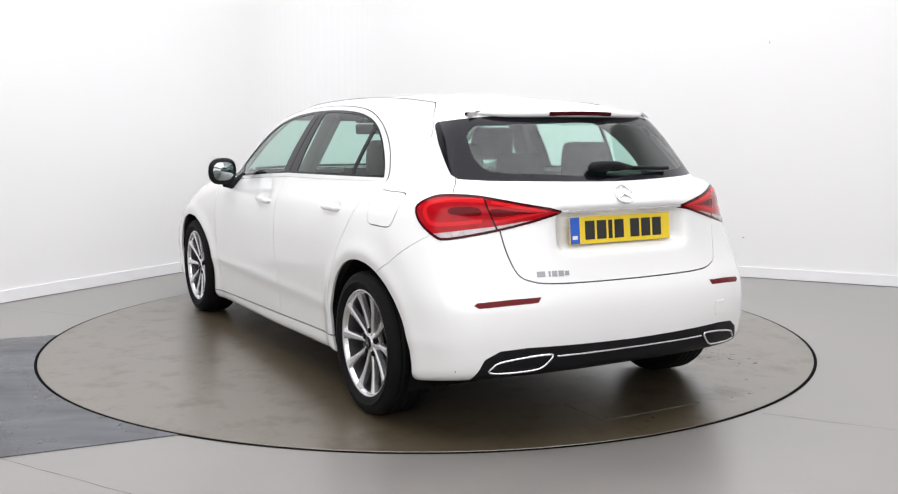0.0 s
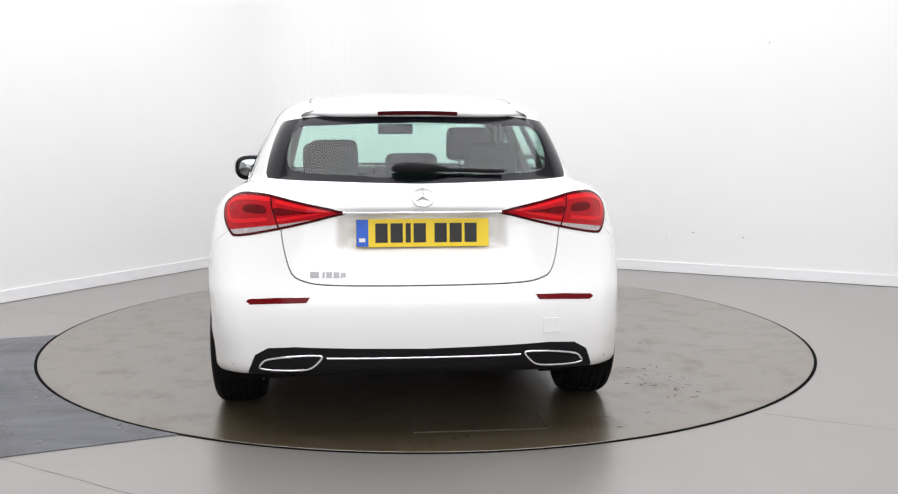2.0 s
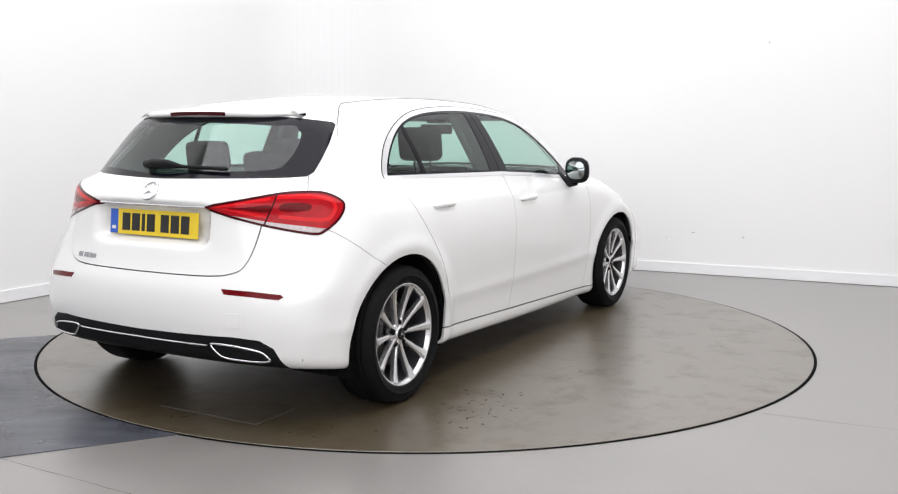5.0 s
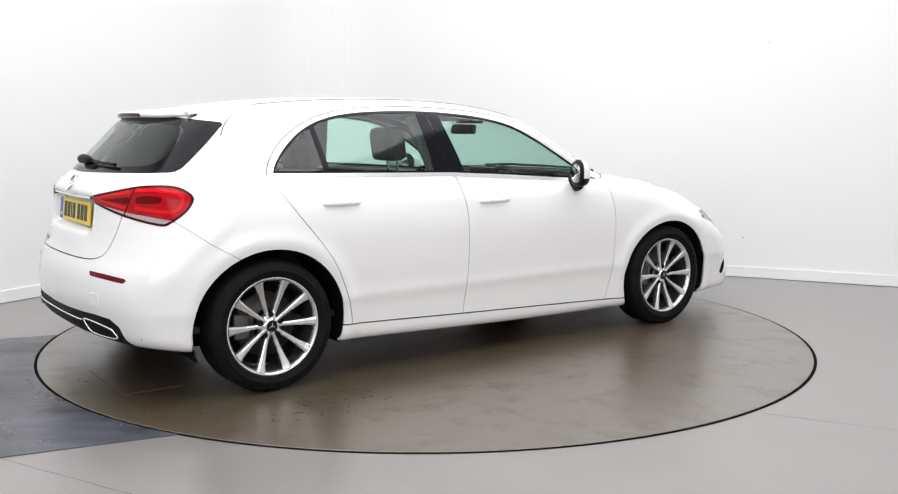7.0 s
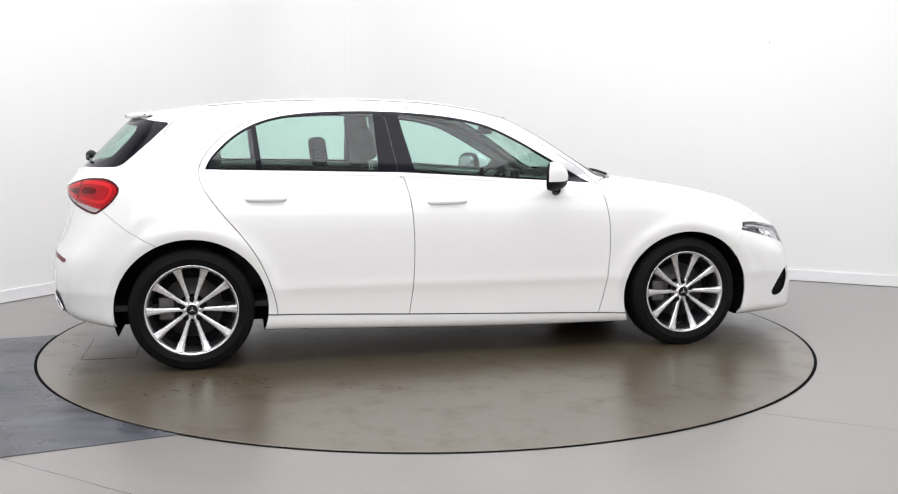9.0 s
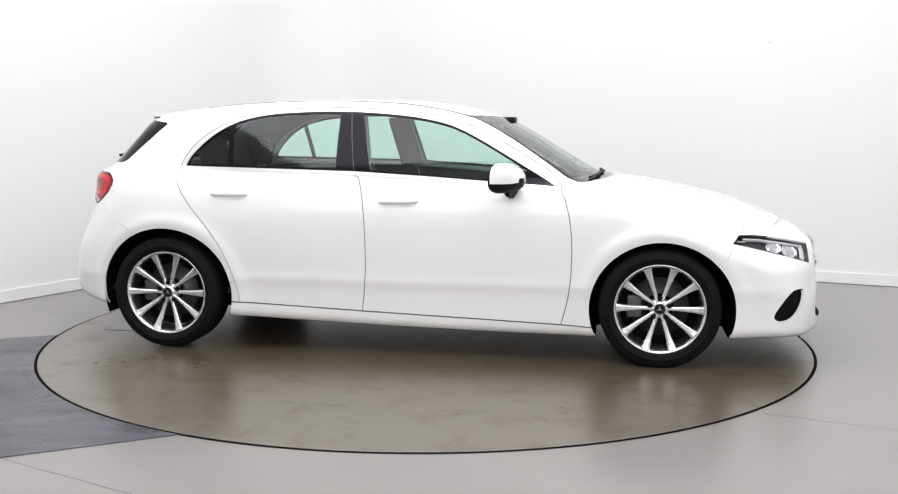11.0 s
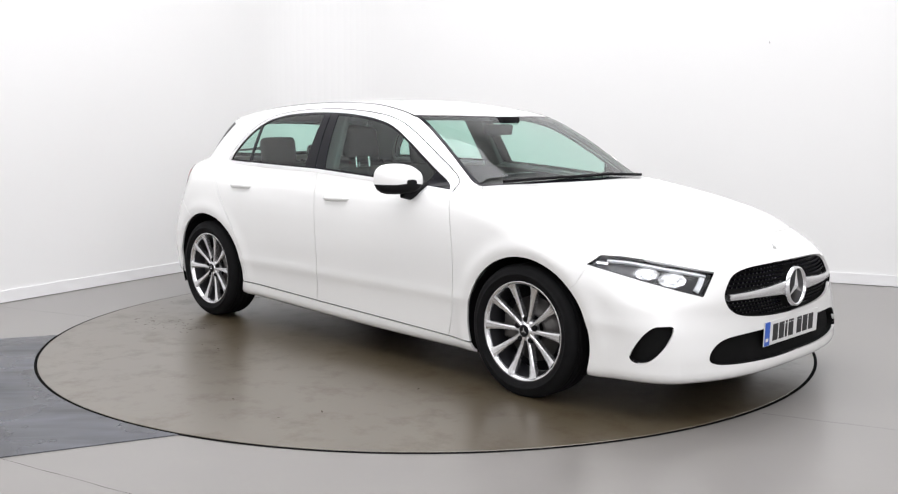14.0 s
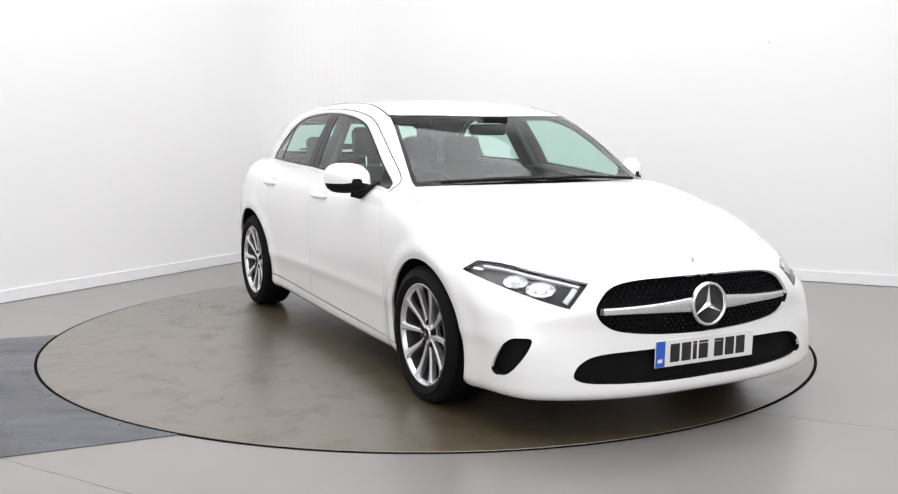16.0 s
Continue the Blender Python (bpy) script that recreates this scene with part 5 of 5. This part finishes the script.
    part("high_brake_light", bm, REDDEEP, sp, "slim red high brake light", False)
    # rear wiper
    bm = bmesh.new()
    taper_tube(bm, [on_skin(y, z, True, -d)[0] for y, z, d in ((0.115, 1.062, 0.018), (0.10, 1.063, 0.024), (0.05, 1.064, 0.027), (-0.03, 1.063, 0.026), (-0.10, 1.060, 0.022))],
               [0.008, 0.020, 0.024, 0.020, 0.009])
    wp = part("rear_wiper", bm, SATIN, root, "black rear window wiper")
    bm = bmesh.new()
    ribbon_tube(bm, [on_skin(y, z, True, -0.018)[0] for y, z in ((0.10, 1.066), (0.0, 1.064), (-0.12, 1.060), (-0.24, 1.056), (-0.33, 1.053))], 0.008, False)
    part("wiper_arm", bm, SATIN, wp)


def nose_details(root, made):
    p, n = on_skin(0, 0.524, False)
    centre = Vector((p.x - 0.004, 0, 0.524))
    nose_badge = badge(root, centre, Vector((1, 0, 0.05)).normalized(), 0.089, 0.014, (CHROME, INK), "grille_emblem")
    g = made["grille"]
    # twin bars of the grille
    for s in (-1, 1):
        for z0, z1 in ((0.536, 0.512),):
            bm = bmesh.new()
            prev = None
            for i in range(13):
                t = i / 12
                y = s * (0.075 + t * 0.405)
                h = 0.014 + 0.017 * (1 - t) ** 2
                c, nn = on_skin(y, 0.524 - 0.004 * t, False, 0.004)
                row = [bm.verts.new(c + Vector((dx, 0, dz))) for dx, dz in ((-0.02, h * 1.0), (0.0, h), (0.006, h * 0.6), (0.001, 0.0), (0.006, -h * 0.6), (0.0, -h), (-0.02, -h))]
                if prev:
                    for k in range(7):
                        bm.faces.new((prev[k], prev[(k + 1) % 7], row[(k + 1) % 7], row[k]))
                prev = row
            bmesh.ops.recalc_face_normals(bm, faces=bm.faces)
            part("grille_bar", bm, ALLOY, g, "silver grille bar")
    # pin pattern of the grille
    bm = bmesh.new()
    for r, z in enumerate(np.arange(0.425, 0.636, 0.0165)):
        for y in np.arange(-0.49, 0.50, 0.026):
            yy = y + (0.013 if r % 2 else 0)
            if abs(z - 0.524) < 0.024 or yy * yy + (z - 0.524) ** 2 < 0.0095 or not inside(GRILLE_LINE, abs(yy), z):
                continue
            if not inside(GRILLE_LINE, abs(yy) + 0.012, z) or not inside(GRILLE_LINE, abs(yy), z + 0.008) or not inside(GRILLE_LINE, abs(yy), z - 0.008):
                continue
            x = 2.258 + float(nose_lean(np.array(z))) - float(nose_round(np.array(z))) * abs(yy) ** 2.95 - 0.030
            bmesh.ops.create_cube(bm, size=1.0, matrix=Matrix.LocRotScale((x, yy, z), None, (0.012, 0.0125, 0.007)))
    tagged(part("grille_texture", bm, BLACK, g, "gloss black pins of the grille", False), kind="stuff")
    plate(root, "front_number_plate", (2.243, 0, 0.334), 1, WHITEPLATE, "white front number plate", -0.03)
    p, n = on_skin(0, 0.694, False)
    bm = bmesh.new()
    lathe(bm, [(0.0002, 0.004), (0.016, 0.0035), (0.019, 0.0)], 28, "z")
    bmesh.ops.transform(bm, matrix=Matrix.Translation(p) @ n.to_track_quat("Z", "Y").to_matrix().to_4x4(), verts=bm.verts)
    part("bonnet_badge", bm, ALLOY, root, "small round silver bonnet badge")
    # front wipers at the foot of the windscreen
    for pts in (((1.03, 0.55), (1.03, 0.25), (1.05, -0.05)), ((1.055, 0.05), (1.03, -0.3), (0.985, -0.58))):
        bm = bmesh.new()
        line = []
        for x, y in pts:
            zs = np.linspace(1.2, 0.8, 500)
            f = body_field(np.full_like(zs, x), np.full_like(zs, abs(y)), zs)
            line.append(Vector((x, y, zs[int(np.argmax(f < 0))] + 0.012)))
        ribbon_tube(bm, line, 0.008, False)
        part("windscreen_wiper", bm, SATIN, root, "black windscreen wiper")


def build_car():
    root = new("car")
    root.scale = (1.0, 1.014, 1.003)
    tagged(root, "white compact five-door hatchback car parked on the turntable", "car")
    made = build_shell(root)
    first = None
    for nm, arch in ARCH.items():
        for s in (1, -1):
            w = wheel(root, *AXLE[nm], s, first)
            first = first or w
            wheel_well(root, *arch, s)
    for s in (-1, 1):
        door_mirror(root, s)
        door_handle(root, -1.09, -0.868, 0.874, s, 0.0)
        door_handle(root, -0.137, 0.090, 0.846, s, 0.004)
    tail_details(root)
    nose_details(root, made)
    cabin(root)
    return root


turntable = room()
car = build_car()


# ---- movement: the turntable carries the car round
TURN = [(0.0, 118.34), (0.5, 112.58), (1.0, 106.44), (1.5, 100.66), (2.0, 94.48), (2.5, 88.74), (3.0, 82.59), (3.5, 76.9), (4.0, 70.7), (4.2, 68.37), (6.3, 43.42), (6.5, 40.99), (7.0, 34.89), (7.5, 29.21), (8.0, 23.22), (8.5, 17.43), (9.0, 11.52), (9.5, 5.64), (11.8, -20.45), (12.0, -22.94), (12.5, -28.7), (13.0, -34.69), (13.5, -40.29), (14.0, -46.39), (14.5, -52.05), (15.0, -57.75), (15.5, -61.58), (16.0, -63.84)]
AXIS_OFFSET = (-0.0108, 0.1812)


def motions():
    rows_table, rows_car = [], []
    for t, a in TURN:
        r = radians(a)
        x = AXIS_OFFSET[0] * math.cos(r) - AXIS_OFFSET[1] * math.sin(r)
        y = AXIS_OFFSET[0] * math.sin(r) + AXIS_OFFSET[1] * math.cos(r)
        rows_table.append((t, pose(0, 0, 0, 0, 0, a)))
        rows_car.append((t, pose(x, y, 0, 0, 0, a)))
    walk(turntable, rows_table)
    walk(car, rows_car)


motions()
